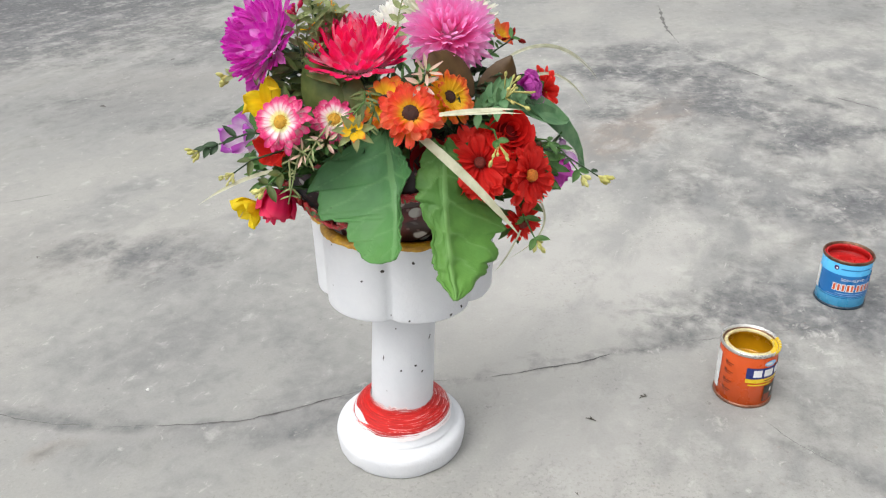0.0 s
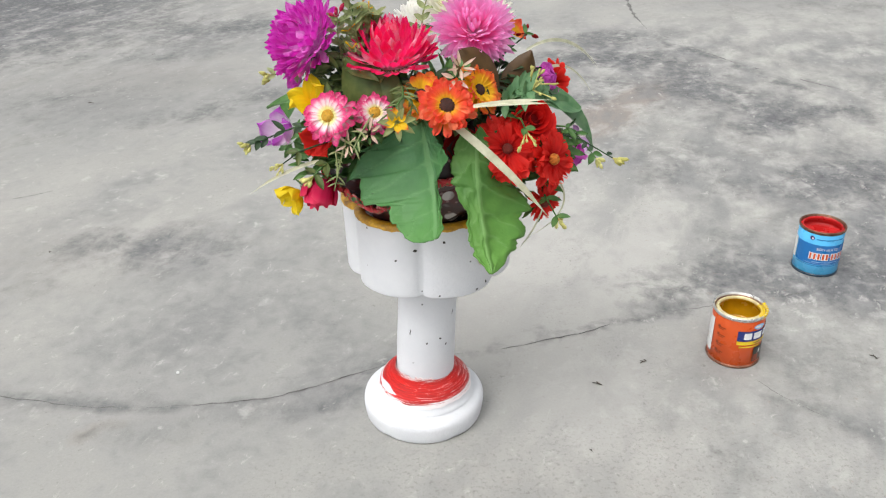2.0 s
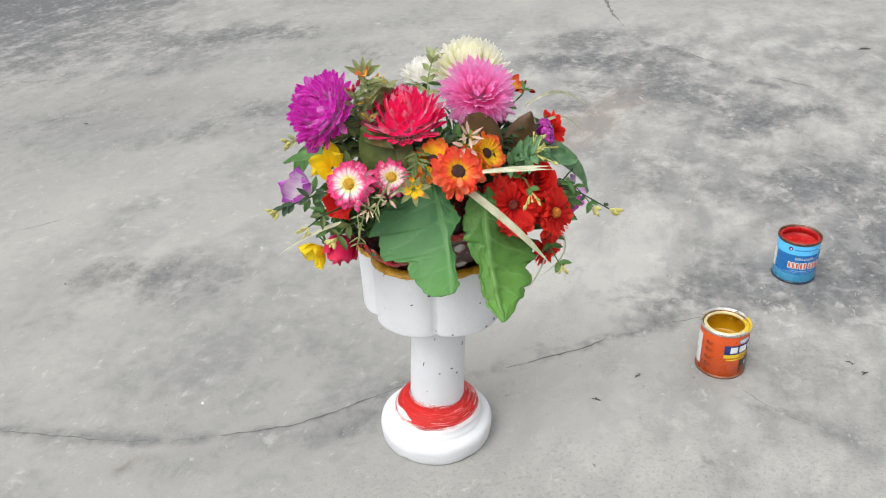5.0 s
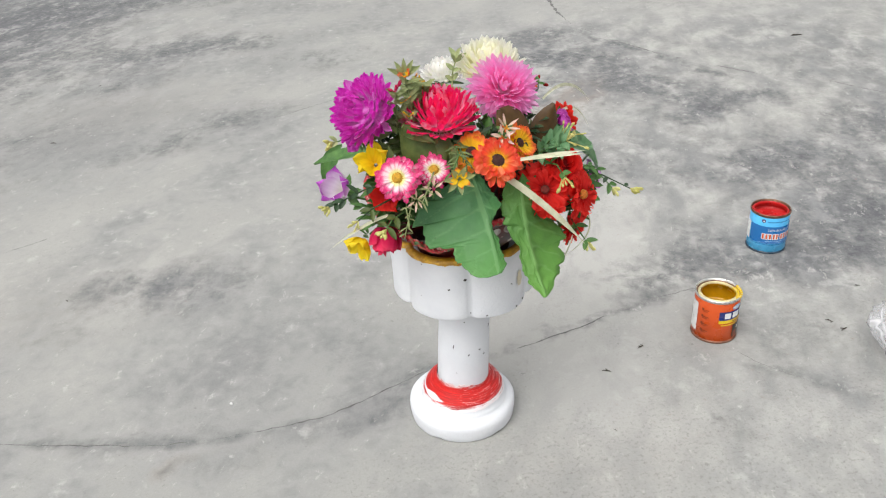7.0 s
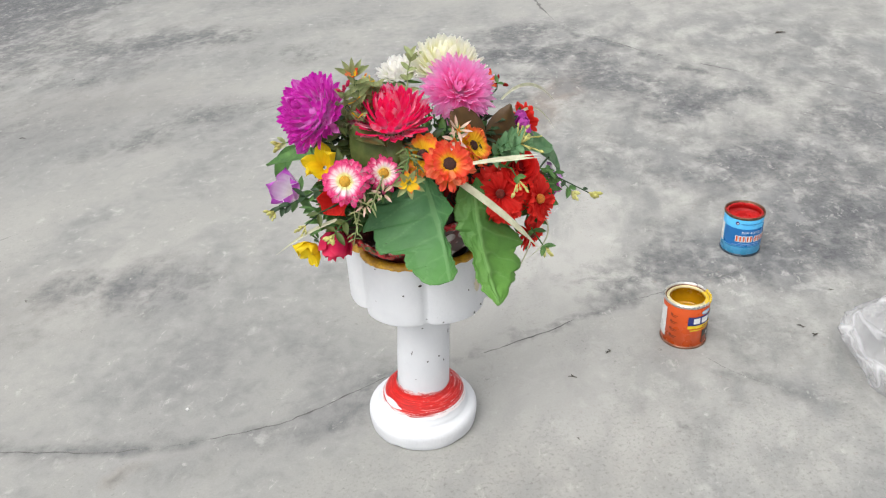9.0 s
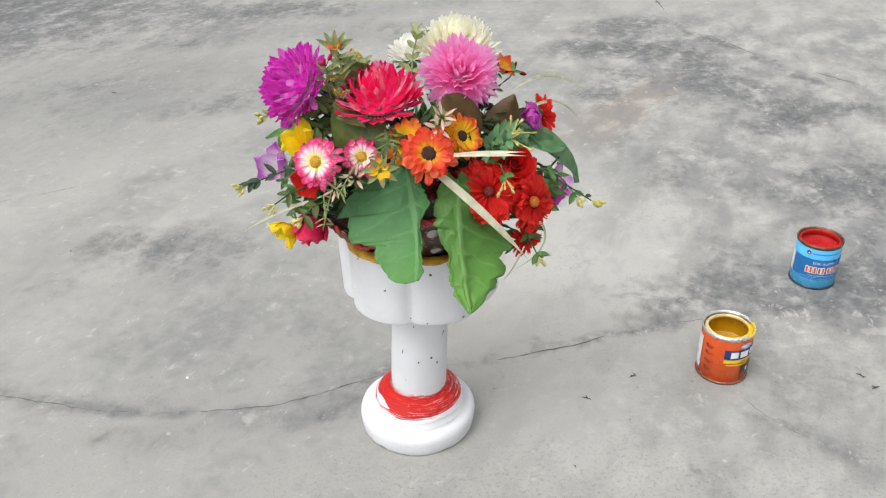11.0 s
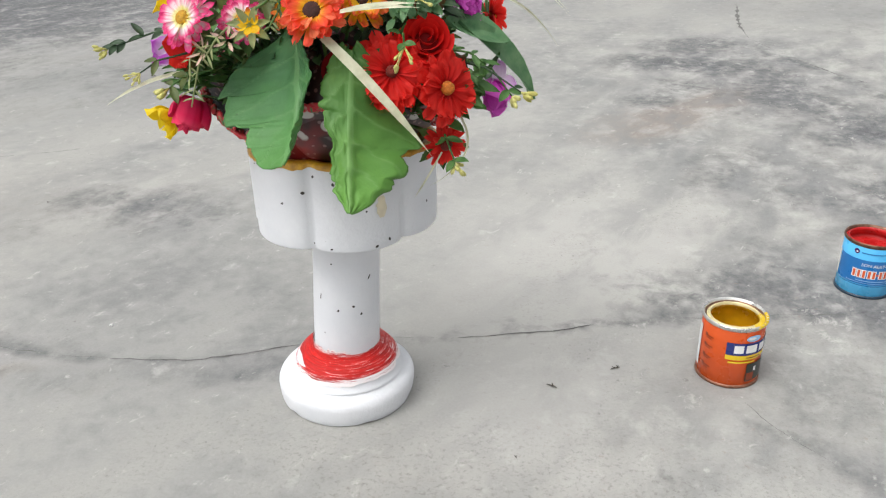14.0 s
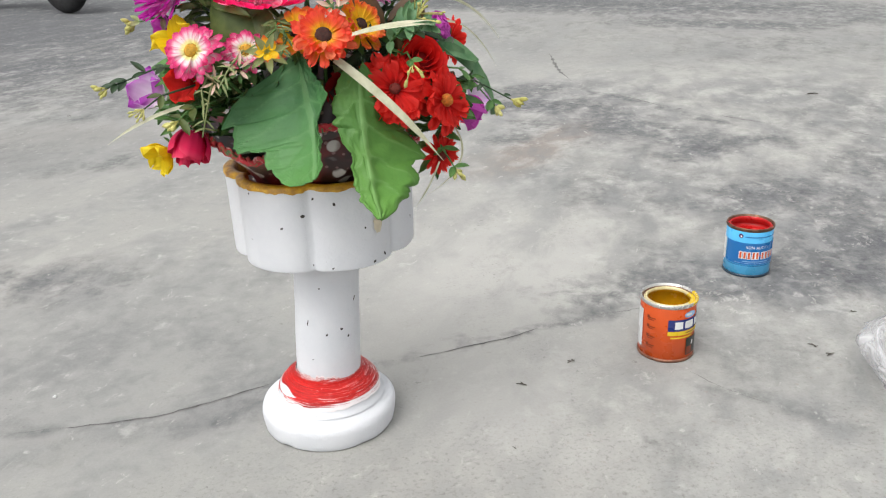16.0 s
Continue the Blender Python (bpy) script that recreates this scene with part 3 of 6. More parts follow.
def tube(bm, pts, r0, r1=None, n=6):
    r1 = r0 if r1 is None else r1
    pts = [Vector(p) for p in pts]
    rows = []
    for i, p in enumerate(pts):
        d = (pts[min(i + 1, len(pts) - 1)] - pts[max(i - 1, 0)]).normalized()
        x = d.orthogonal().normalized()
        y = d.cross(x)
        r = r0 + (r1 - r0) * i / max(1, len(pts) - 1)
        rows.append([bm.verts.new(p + r * (math.cos(2 * math.pi * j / n) * x + math.sin(2 * math.pi * j / n) * y)) for j in range(n)])
    grid_faces(bm, rows, True)
    bm.faces.new(rows[0][::-1])
    bm.faces.new(rows[-1])


def arc_pts(a, b, sag, n=7):
    a, b, sag = Vector(a), Vector(b), Vector(sag)
    return [a.lerp(b, i / n) + sag * 4 * (i / n) * (1 - i / n) for i in range(n + 1)]


def turn_to(normal, spin=0.0):
    return Vector(normal).normalized().to_track_quat("Z", "Y").to_matrix().to_4x4() @ Matrix.Rotation(radians(spin), 4, "Z")


def at(pos, normal, spin=0.0):
    return Matrix.Translation(pos) @ turn_to(normal, spin)


def pointed(s):
    return max(0.03, (math.sin(math.pi * min(1, s) ** 0.75)) ** 0.8 if s < 0.55 else (1 - ((s - 0.42) / 0.58) ** 1.9) ** 0.9 if s < 0.999 else 0.03)


def rounded(s):
    return max(0.10, 0.30 + 0.70 * math.sin(math.pi * min(1, s * 0.78) * 0.72)) * (1 if s < 0.8 else max(0.12, math.sqrt(max(0, 1 - ((s - 0.8) / 0.2) ** 2))))


def spear(s):
    """Slim at the root, widest past the middle, then a short point."""
    return 0.34 + 0.66 * math.sin(0.5 * math.pi * min(1, s / 0.66)) ** 1.2 if s < 0.66 else max(0.03, (1 - ((s - 0.66) / 0.34) ** 1.7))


def oval(s):
    return max(0.03, math.sin(math.pi * s ** 0.85) ** 0.75)


def roundish(s):
    return max(0.05, math.sin(math.pi * min(1.0, 0.04 + 0.96 * s)) ** 0.5)


def blunt(s):
    return max(0.16, math.sin(math.pi * (0.10 + 0.80 * s)) ** 0.7 * (1.0 if s < 0.92 else 0.8))


def petal(bm, lu, lv, m, length, width, outline, bend=0.0, cup=0.0, n=6, cols=4, ruffle=0.0, u0=0.0, u1=1.0, twist=0.0, notch=0.0):
    rows, y, z = [], 0.0, 0.0
    ph = random.uniform(0, 6.28)
    for i in range(n + 1):
        s = i / n
        w = 0.5 * width * outline(s)
        ang = bend * s
        if i:
            y += length / n * math.cos(ang)
            z += length / n * math.sin(ang)
        row = []
        for j in range(cols + 1):
            q = 2 * j / cols - 1
            x = w * q
            back = notch * length * (1 - abs(q)) * max(0.0, (s - 0.7) / 0.3)
            dz = cup * width * q * q + ruffle * width * math.sin(3.3 * q + 5 * s + ph) * s
            v = bm.verts.new(m @ Vector((x * math.cos(twist * s) , y - back - dz * math.sin(ang), z + dz * math.cos(ang) + x * math.sin(twist * s))))
            v[lu] = u0 + (u1 - u0) * s
            v[lv] = abs(q)
            row.append(v)
        rows.append(row)
    grid_faces(bm, rows)


def jig(a):
    return random.uniform(-a, a)


def disc_bm(m, r, h):
    bm = bmesh.new()
    rows = lathe(bm, [(r * 0.96, -0.3 * h), (r, 0.25 * h), (r * 0.8, 0.75 * h), (r * 0.45, h), (r * 0.12, 0.93 * h)], 16)
    bm.faces.new(rows[-1])
    bm.transform(m)
    return bm


# ---- the ground ----
bm = bmesh.new()
ring = [bm.verts.new((400 * math.cos(2 * math.pi * i / 48), 400 * math.sin(2 * math.pi * i / 48), 0)) for i in range(48)]
bm.faces.new(ring)
ground = tagged(part("ground", bm, M_GROUND, None, "worn grey concrete yard with dark stains and cracks"), category="ground", kind="structure")


def crack(points, width, seed, fade=0.3, jag=0.003, gaps=0.0):
    """A hairline crack: a ragged dirt-filled line that wanders and thins out."""
    rnd = random.Random(seed)
    bm = bmesh.new()
    line = []
    for (ax, ay), (bx, by) in zip(points, points[1:]):
        n = max(2, int(math.hypot(bx - ax, by - ay) / 0.012))
        line += [Vector((ax + (bx - ax) * i / n, ay + (by - ay) * i / n, 0)) for i in range(n)]
    line.append(Vector((*points[-1], 0)))
    off, rows, thick = 0.0, [], 0.5
    for i, p in enumerate(line):
        off = off * 0.55 + rnd.uniform(-jag, jag) * 0.36 + jag * 0.8 * noise.noise(Vector((i * 0.035, seed * 7.0, 2.0)))
        d = (line[min(i + 1, len(line) - 1)] - line[max(i - 1, 0)]).normalized()
        side = Vector((-d.y, d.x, 0))
        thick = thick * 0.6 + 0.4 * rnd.random() ** 3.0 * 3.6
        w = width * thick * min(1, min(i, len(line) - 1 - i) / (fade * len(line)) + 0.15)
        w *= 0.06 if noise.noise(Vector((i * 0.07, seed, 0))) < gaps - 0.5 else 1.0
        rows.append([bm.verts.new(p + side * (off + w / 2) + Vector((0, 0, 0.0008))), bm.verts.new(p + side * (off - w / 2) + Vector((0, 0, 0.0008)))])
    grid_faces(bm, rows)
    return tagged(part("ground_crack", bm, M_CRACK, None, "thin dark crack across the grey concrete"), category="crack", kind="structure")


crack(MAIN_CRACK, 0.0022, 1, 0.05, jag=0.007, gaps=0.34)
crack(SIDE_CRACK, 0.0017, 2, 0.08, gaps=0.40, jag=0.007)
crack([(1.15, 4.5), (1.092, 4.175), (1.062, 3.939), (1.055, 3.70)], 0.010, 3, jag=0.006)
crack([(1.055, 3.70), (1.155, 3.368), (1.25, 3.148), (1.353, 2.981), (1.494, 2.77), (1.719, 2.575), (1.95, 2.2)], 0.0045, 4, jag=0.010, gaps=0.48)
crack([(-2.84, 3.71), (-3.11, 4.15), (-3.34, 4.52), (-3.8, 5.25)], 0.05, 9, 0.1, jag=0.01)
crack([(0.546, 1.131), (0.576, 1.075), (0.615, 1.034), (0.649, 0.993)], 0.0012, 5, 0.5, jag=0.004, gaps=0.45)
crack([(-0.516, 2.853), (-0.346, 2.943), (-0.234, 2.999), (-0.05, 3.08)], 0.0025, 6, jag=0.006, gaps=0.4)
crack([(-1.6, 1.95), (-1.2, 2.08), (-0.95, 2.2)], 0.0025, 7, jag=0.006, gaps=0.45)

# ---- the planter ----
BASE, STEM, BOWL = Vector((-0.074, 1.106, 0)), Vector((-0.066, 1.1045, 0)), Vector((-0.058, 1.106, 0))
planter = tagged(new("flower_planter"), "white-painted cement pedestal planter with lobed bowl and freshly painted red collar", "planter")
planter.location = BASE


def lobes(a):
    """Six shallow scallops round the bowl."""
    q = (math.degrees(a) + 97) % 60 - 30
    return 0.0215 * math.sqrt(max(0, 1 - (q / 30.6) ** 2)) ** 0.9 - 0.0065


def wob(p, amp, scale):
    return amp * noise.noise(Vector(p) * scale)


bm = bmesh.new()
rows = lathe(bm, [(0.04, 0.0005), (0.0990, 0.0005), (0.1020, 0.0012), (0.1036, 0.004), (0.1050, 0.012), (0.1061, 0.021), (0.1065, 0.0275), (0.1060, 0.0325), (0.1043, 0.0368), (0.1012, 0.0402), (0.0970, 0.0427), (0.0920, 0.0447), (0.0880, 0.0470), (0.0853, 0.0498), (0.0838, 0.0530), (0.070, 0.0545)], 96)
bm.faces.new(rows[0][::-1])
bm.faces.new(rows[-1])
for v in bm.verts:
    v.co.x += wob(v.co, 0.0009, 16)
    v.co.y += wob(v.co + Vector((3, 0, 0)), 0.0009, 16)
    if v.co.z > 0.001:
        v.co.z += wob(v.co + Vector((0, 5, 0)), 0.0009, 16)
    if v.co.z < 0.006 and v.co.xy.length > 0.09:
        v.co.z += max(0.0, wob(v.co, 0.006, 34))
part("base", bm, M_CEMENT, planter, "rounded white base disc")

bm = bmesh.new()
rows = lathe(bm, [(0.0875, 0.0490), (0.0848, 0.0520), (0.0826, 0.0565), (0.0810, 0.0615), (0.0788, 0.0665), (0.0750, 0.0730), (0.068, 0.080), (0.058, 0.086), (0.050, 0.089), (0.044, 0.090)], 64, centre=lambda z: (0.002, -0.001))
bm.faces.new(rows[-1])
for v in bm.verts:
    v.co += Vector((wob(v.co, 0.0008, 20), wob(v.co + Vector((2, 0, 0)), 0.0008, 20), wob(v.co + Vector((0, 3, 0)), 0.0008, 20)))
part("collar", bm, M_CEMENT, planter, "sloping white collar under the stem")

# red paint brushed on the collar and up the foot of the stem
bm = bmesh.new()
uvl = bm.loops.layers.uv.new("UVMap")
N = 96
rows = []
for k in range(9):
    s = k / 8
    ring = []
    for i in range(N):
        a = 2 * math.pi * i / N
        e = Vector((math.cos(a), math.sin(a), 0))
        ragged = 0.006 * noise.noise(e * 3.5) + 0.003 * noise.noise(e * 11)
        top = 0.101 + 0.008 * noise.noise(e * 5 + Vector((9, 0, 0))) + 0.009 * noise.noise(e * 21)
        path = [(0.0815, 0.0615 + ragged), (0.0786, 0.0690), (0.0740, 0.0750), (0.0685, 0.0812), (0.0620, 0.0853), (0.0560, 0.0883), (0.0522, 0.0905), (0.0513, 0.0940), (0.0508, top)]
        r, z = path[k]
        if k == 0:
            r = 0.0826 - max(0, ragged) * 0.35
        ring.append(bm.verts.new((0.003 + r * math.cos(a), -0.001 + r * math.sin(a), z)))
    rows.append(ring)
for k in range(8):
    for i in range(N):
        f = bm.faces.new((rows[k][i], rows[k][(i + 1) % N], rows[k + 1][(i + 1) % N], rows[k + 1][i]))
        for loop, (uu, vv) in zip(f.loops, ((i, k), (i + 1, k), (i + 1, k + 1), (i, k + 1))):
            loop[uvl].uv = (uu / N, vv / 8)
part("red_paint", bm, M_RED, planter, "wet red paint brushed round the collar")

bm = bmesh.new()
lathe(bm, [(0.0502, 0.086), (0.0500, 0.12), (0.0497, 0.16), (0.0493, 0.20), (0.0490, 0.235), (0.0492, 0.260), (0.0500, 0.2665), (0.0535, 0.2725), (0.0585, 0.2780), (0.0622, 0.2835), (0.0640, 0.2900), (0.0650, 0.3056)], 56, centre=lambda z: (0.004 + 0.055 * (z - 0.09), -0.0015))
for v in bm.verts:
    v.co.x += wob(v.co, 0.0008, 30)
part("stem", bm, M_CEMENT, planter, "round white cement stem")

off = BOWL - BASE
bm = bmesh.new()
rows = lathe(bm, [(0.045, 0.3055), (0.100, 0.3055), (0.1148, 0.3056), (0.1163, 0.3062), (0.1168, 0.3078), (0.1169, 0.3150), (0.1170, 0.34), (0.1175, 0.37), (0.1180, 0.40), (0.1188, 0.422), (0.1175, 0.4265), (0.1130, 0.4275), (0.1070, 0.4265), (0.1050, 0.42), (0.1040, 0.398), (0.05, 0.397)], 144,
             lobed=lambda a: lobes(a), centre=lambda z: (off.x, off.y))
for k, row in enumerate(rows):
    if k in (0, 15):
        for v in row:
            d = Vector((v.co.x - off.x, v.co.y - off.y, 0))
            v.co -= d.normalized() * max(0, d.length - (0.05 if k == 0 else 0.06))
bm.faces.new(rows[-1])
for v in bm.verts:
    v.co.x += wob(v.co, 0.0010, 25)
    v.co.y += wob(v.co + Vector((4, 0, 0)), 0.0010, 25)
part("bowl", bm, M_CEMENT, planter, "six-lobed white cement bowl")

bm = bmesh.new()
def rim_ring(r, z, drip=0.0):
    out = []
    for i in range(144):
        a = 2 * math.pi * i / 144
        e = Vector((math.cos(a), math.sin(a), 0))
        q = r + lobes(a)
        zz = z - drip * max(0, 0.35 + noise.noise(e * 7) + 0.6 * noise.noise(e * 23))
        out.append(bm.verts.new((off.x + q * e.x, off.y + q * e.y, zz)))
    return out
rows = [rim_ring(0.1205, 0.4235, 0.006), rim_ring(0.1200, 0.4268), rim_ring(0.1135, 0.4290), rim_ring(0.1060, 0.4280), rim_ring(0.1038, 0.4205), rim_ring(0.1028, 0.3990)]
grid_faces(bm, rows, True)
part("gold_rim", bm, M_GOLD, planter, "ochre-gold paint daubed on the rim")


bm = bmesh.new()
rows = []
for j in range(9):
    z = 0.352 + 0.030 * j / 8
    row = []
    for i in range(7):
        w = (0.8 + 2.4 * math.sin(math.pi * (0.08 + 0.84 * j / 8)) + 1.2 * noise.noise(Vector((j * 0.9, i * 2.0, 4))))
        a = radians(-55.5 + w * (i / 3 - 1))
        q = 0.1184 + lobes(a) + 0.0009
        row.append(bm.verts.new((off.x + q * math.cos(a), off.y + q * math.sin(a), z)))
    rows.append(row)
grid_faces(bm, rows)
part("paint_smear", bm, M_SMEAR, planter, "thin ochre smear on the white bowl")


def chip(angle, z, r, centre, w, h):
    """A small dark pit left in the casting."""
    a = radians(angle)
    bm = bmesh.new()
    m = Matrix.Translation(centre - BASE + Vector((r * math.cos(a), r * math.sin(a), z))) @ turn_to((math.cos(a), math.sin(a), 0), random.uniform(-40, 40))
    n = 9
    ringv = [bm.verts.new(m @ Vector((w * (0.7 + 0.5 * random.random()) * math.cos(6.283 * i / n), h * (0.7 + 0.5 * random.random()) * math.sin(6.283 * i / n), 0.0004))) for i in range(n)]
    mid = bm.verts.new(m @ Vector((0, 0, 0.0005)))
    for i in range(n):
        bm.faces.new((ringv[i], ringv[(i + 1) % n], mid))
    part("pit", bm, M_CHIP, planter, smooth=False)


def bowl_r(angle):
    return 0.1178 + lobes(radians(angle))


for angle, z, w, h in ((-101.1, 0.387, 0.0032, 0.0022), (-113.4, 0.371, 0.0022, 0.0016), (-81.9, 0.403, 0.0018, 0.0030), (-64.5, 0.364, 0.0015, 0.0015), (-51, 0.318, 0.0015, 0.0028),
                       (-59.4, 0.312, 0.0026, 0.0018), (-85.3, 0.312, 0.0018, 0.0014), (-97, 0.314, 0.0026, 0.0018), (-134, 0.415, 0.0015, 0.0015), (-94, 0.410, 0.0016, 0.0022), (-20, 0.35, 0.002, 0.002)):
    chip(angle, z, bowl_r(angle) + 0.0008, BOWL, w, h)
for angle, z, w, h in ((-102.9, 0.248, 0.0014, 0.0014), (-36.5, 0.221, 0.0014, 0.0048), (-91.4, 0.172, 0.0016, 0.0022), (-65.6, 0.178, 0.0026, 0.0020), (-51.7, 0.163, 0.0018, 0.0022), (-117.5, 0.13, 0.0012, 0.0010), (-125.8, 0.19, 0.0010, 0.006)):
    chip(angle, z, 0.0497, Vector((BASE.x + 0.004 + 0.055 * (z - 0.09), BASE.y - 0.0015, 0)), w, h)

# ---- the flower arrangement ----
BQ = Vector((-0.058, 1.100, 0.3985))
bouquet = tagged(new("flower_arrangement"), "bright artificial flowers and leaves packed in a red patterned basket", "flower arrangement")
bouquet.location = BQ
HEART = Vector((-0.05, 1.06, 0.50))


def bpart(name, bm, material, label="", parent=None, kind=""):
    bm.transform(Matrix.Translation(-BQ))
    return part(name, bm, material, parent or bouquet, label, kind=kind)


bm = bmesh.new()
rows = lathe(bm, [(0.03, 0.3985), (0.078, 0.3985), (0.082, 0.402), (0.087, 0.42), (0.100, 0.445), (0.124, 0.47), (0.148, 0.495), (0.154, 0.500), (0.150, 0.503), (0.120, 0.475), (0.06, 0.47)], 48, centre=lambda z: (-0.062 - 0.12 * max(0, z - 0.42), 1.085 - 0.0 * z))
bm.faces.new(rows[0][::-1])
bm.faces.new(rows[-1])


def tilt(x, y):
    front = 0.055 * max(0, min(1, (x + 0.135) / 0.07)) * max(0, min(1, (1.06 - y) / 0.08))
    return max(-0.012, -0.32 * (x + 0.066) + 0.15 * (y - 1.085)) - 0.030 + front


for v in bm.verts:
    v.co.z += tilt(v.co.x, v.co.y) * max(0, min(1, (v.co.z - 0.415) / 0.085))
bpart("basket", bm, M_LACQUER, "dark red lacquered basket with pale floral print")
bm = bmesh.new()
for k in range(2):
    pts = []
    for i in range(161):
        a = 2 * math.pi * i / 160
        r = 0.152 + 0.003 * math.sin(34 * a + 3.14 * k)
        x, y = -0.071 + r * math.cos(a), 1.085 + r * math.sin(a)
        pts.append((x, y, 0.502 + tilt(x, y) + 0.003 * math.cos(34 * a + 3.14 * k)))
    tube(bm, pts, 0.0038, n=5)
bpart("basket_rim", bm, M_BRAID, "braided red, white and green rim")


def stalk(pos, normal, r=0.0022, start=0.012):
    """A stem from under a flower head down into the basket."""
    p, nrm = Vector(pos), Vector(normal).normalized()
    a = p - nrm * start
    b = Vector((HEART.x + (p.x - HEART.x) * 0.25, HEART.y + (p.y - HEART.y) * 0.25, 0.475))
    mid = a - nrm * 0.04
    pts = [a.lerp(mid, t).lerp(mid.lerp(b, t), t) for t in [i / 6 for i in range(7)]]
    bm = bmesh.new()
    tube(bm, pts, r, r * 1.2)
    return bm


def sepals(bm, lu, lv, m, r, n=6, droop=-0.3):
    for i in range(n):
        petal(bm, lu, lv, m @ Matrix.Rotation(6.283 * i / n + jig(0.2), 4, "Z") @ Matrix.Translation((0, 0.004, -0.010)) @ Matrix.Rotation(droop + jig(0.2), 4, "X"), r * (0.8 + 0.4 * random.random()), r * 0.45, oval, 0.3, 0.15, 4, 2)


def finish_flower(name, bm, material, label, pos, normal, green=L_GREEN, sep=0.03):
    head = bpart(name, bm, material, label)
    sb = stalk(pos, normal)
    bpart("stalk", sb, green, "", head)
    s, lu, lv = sheet()
    sepals(s, lu, lv, at(pos, normal), sep)
    bpart("calyx", s, green, "", head)
    return head


def mum(pos, normal, radius, material, label, layers=8, count=26, width=0.26, outline=spear, dome=0.62, reach=(100, 2), lift=18, curl=0.5, spin=0, untidy=0.14, inner=0.8, core=0.45):
    """A many-petalled chrysanthemum: rings of petals rooted on a low dome, lying flat outside and upright inside."""
    bm, lu, lv = sheet()
    m = at(pos, normal, spin)
    for k in range(layers):
        f = k / (layers - 1)
        th = radians(reach[0] + (reach[1] - reach[0]) * f)
        n = max(4, int(count * max(0.15, math.sin(min(th, 1.57)))))
        ln = radius * (1 - core) * (1.08 - (1 - inner) * f)
        el = (math.pi / 2 - th) * 0.9 + radians(lift)
        for i in range(n):
            az = 6.283 * (i + 0.5 * (k % 2) + jig(0.35)) / n
            base = m @ Matrix.Rotation(az, 4, "Z") @ Matrix.Translation((0, radius * core * math.sin(th), radius * core * dome * math.cos(th))) @ Matrix.Rotation(el + jig(untidy), 4, "X") @ Matrix.Rotation(jig(0.22), 4, "Y")
            petal(bm, lu, lv, base, ln * random.uniform(0.84, 1.12), radius * width * random.uniform(0.8, 1.15) * (1 - 0.15 * f), outline, curl * (0.7 + 0.8 * f) * random.uniform(0.5, 1.3), random.uniform(0.05, 0.30), 7, 4, 0.05, u0=0.12, u1=1 - 0.25 * f, twist=jig(0.25))
    rows = lathe(bm, [(radius * core * math.sin(t) * 0.96, radius * core * dome * math.cos(t) * 0.96) for t in [0.1 + 0.19 * i for i in range(9)]], 20)
    for row in rows:
        for v in row:
            v.co = m @ v.co
            v[lu], v[lv] = 0.5, 0.5
    return finish_flower("chrysanthemum", bm, material, label, pos, normal)


def daisy(pos, normal, radius, material, disc, label, rings=2, count=14, width=0.38, disc_r=0.27, outline=rounded, cone=12, spin=0, ruffle=0.05, green=L_GREEN, notch=0.0):
    """A daisy: the disc carries one petal object for each petal."""
    m = at(pos, normal, spin)
    head = finish_flower("daisy", disc_bm(m @ Matrix.Translation((0, 0, 0.002)), radius * disc_r, radius * 0.20), disc, label, pos, normal, green)
    for k in range(rings):
        for i in range(count):
            bm, lu, lv = sheet()
            az = 6.283 * (i + 0.5 * k) / count + jig(0.10)
            base = m @ Matrix.Rotation(az, 4, "Z") @ Matrix.Translation((0, radius * 0.12, -0.003 + 0.003 * k)) @ Matrix.Rotation(radians(cone + 9 * k) + jig(0.18), 4, "X") @ Matrix.Rotation(jig(0.2), 4, "Y")
            ln = radius * (0.92 - (0.16 if rings < 3 else 0.12) * k) * random.uniform(0.88, 1.08)
            petal(bm, lu, lv, base, ln, radius * width * random.uniform(0.82, 1.12), outline, jig(0.30) - 0.16, 0.16, 9, 4, ruffle, twist=jig(0.35), notch=notch * random.uniform(0.5, 1.4))
            bpart("petal", bm, material, "", head)
    return head


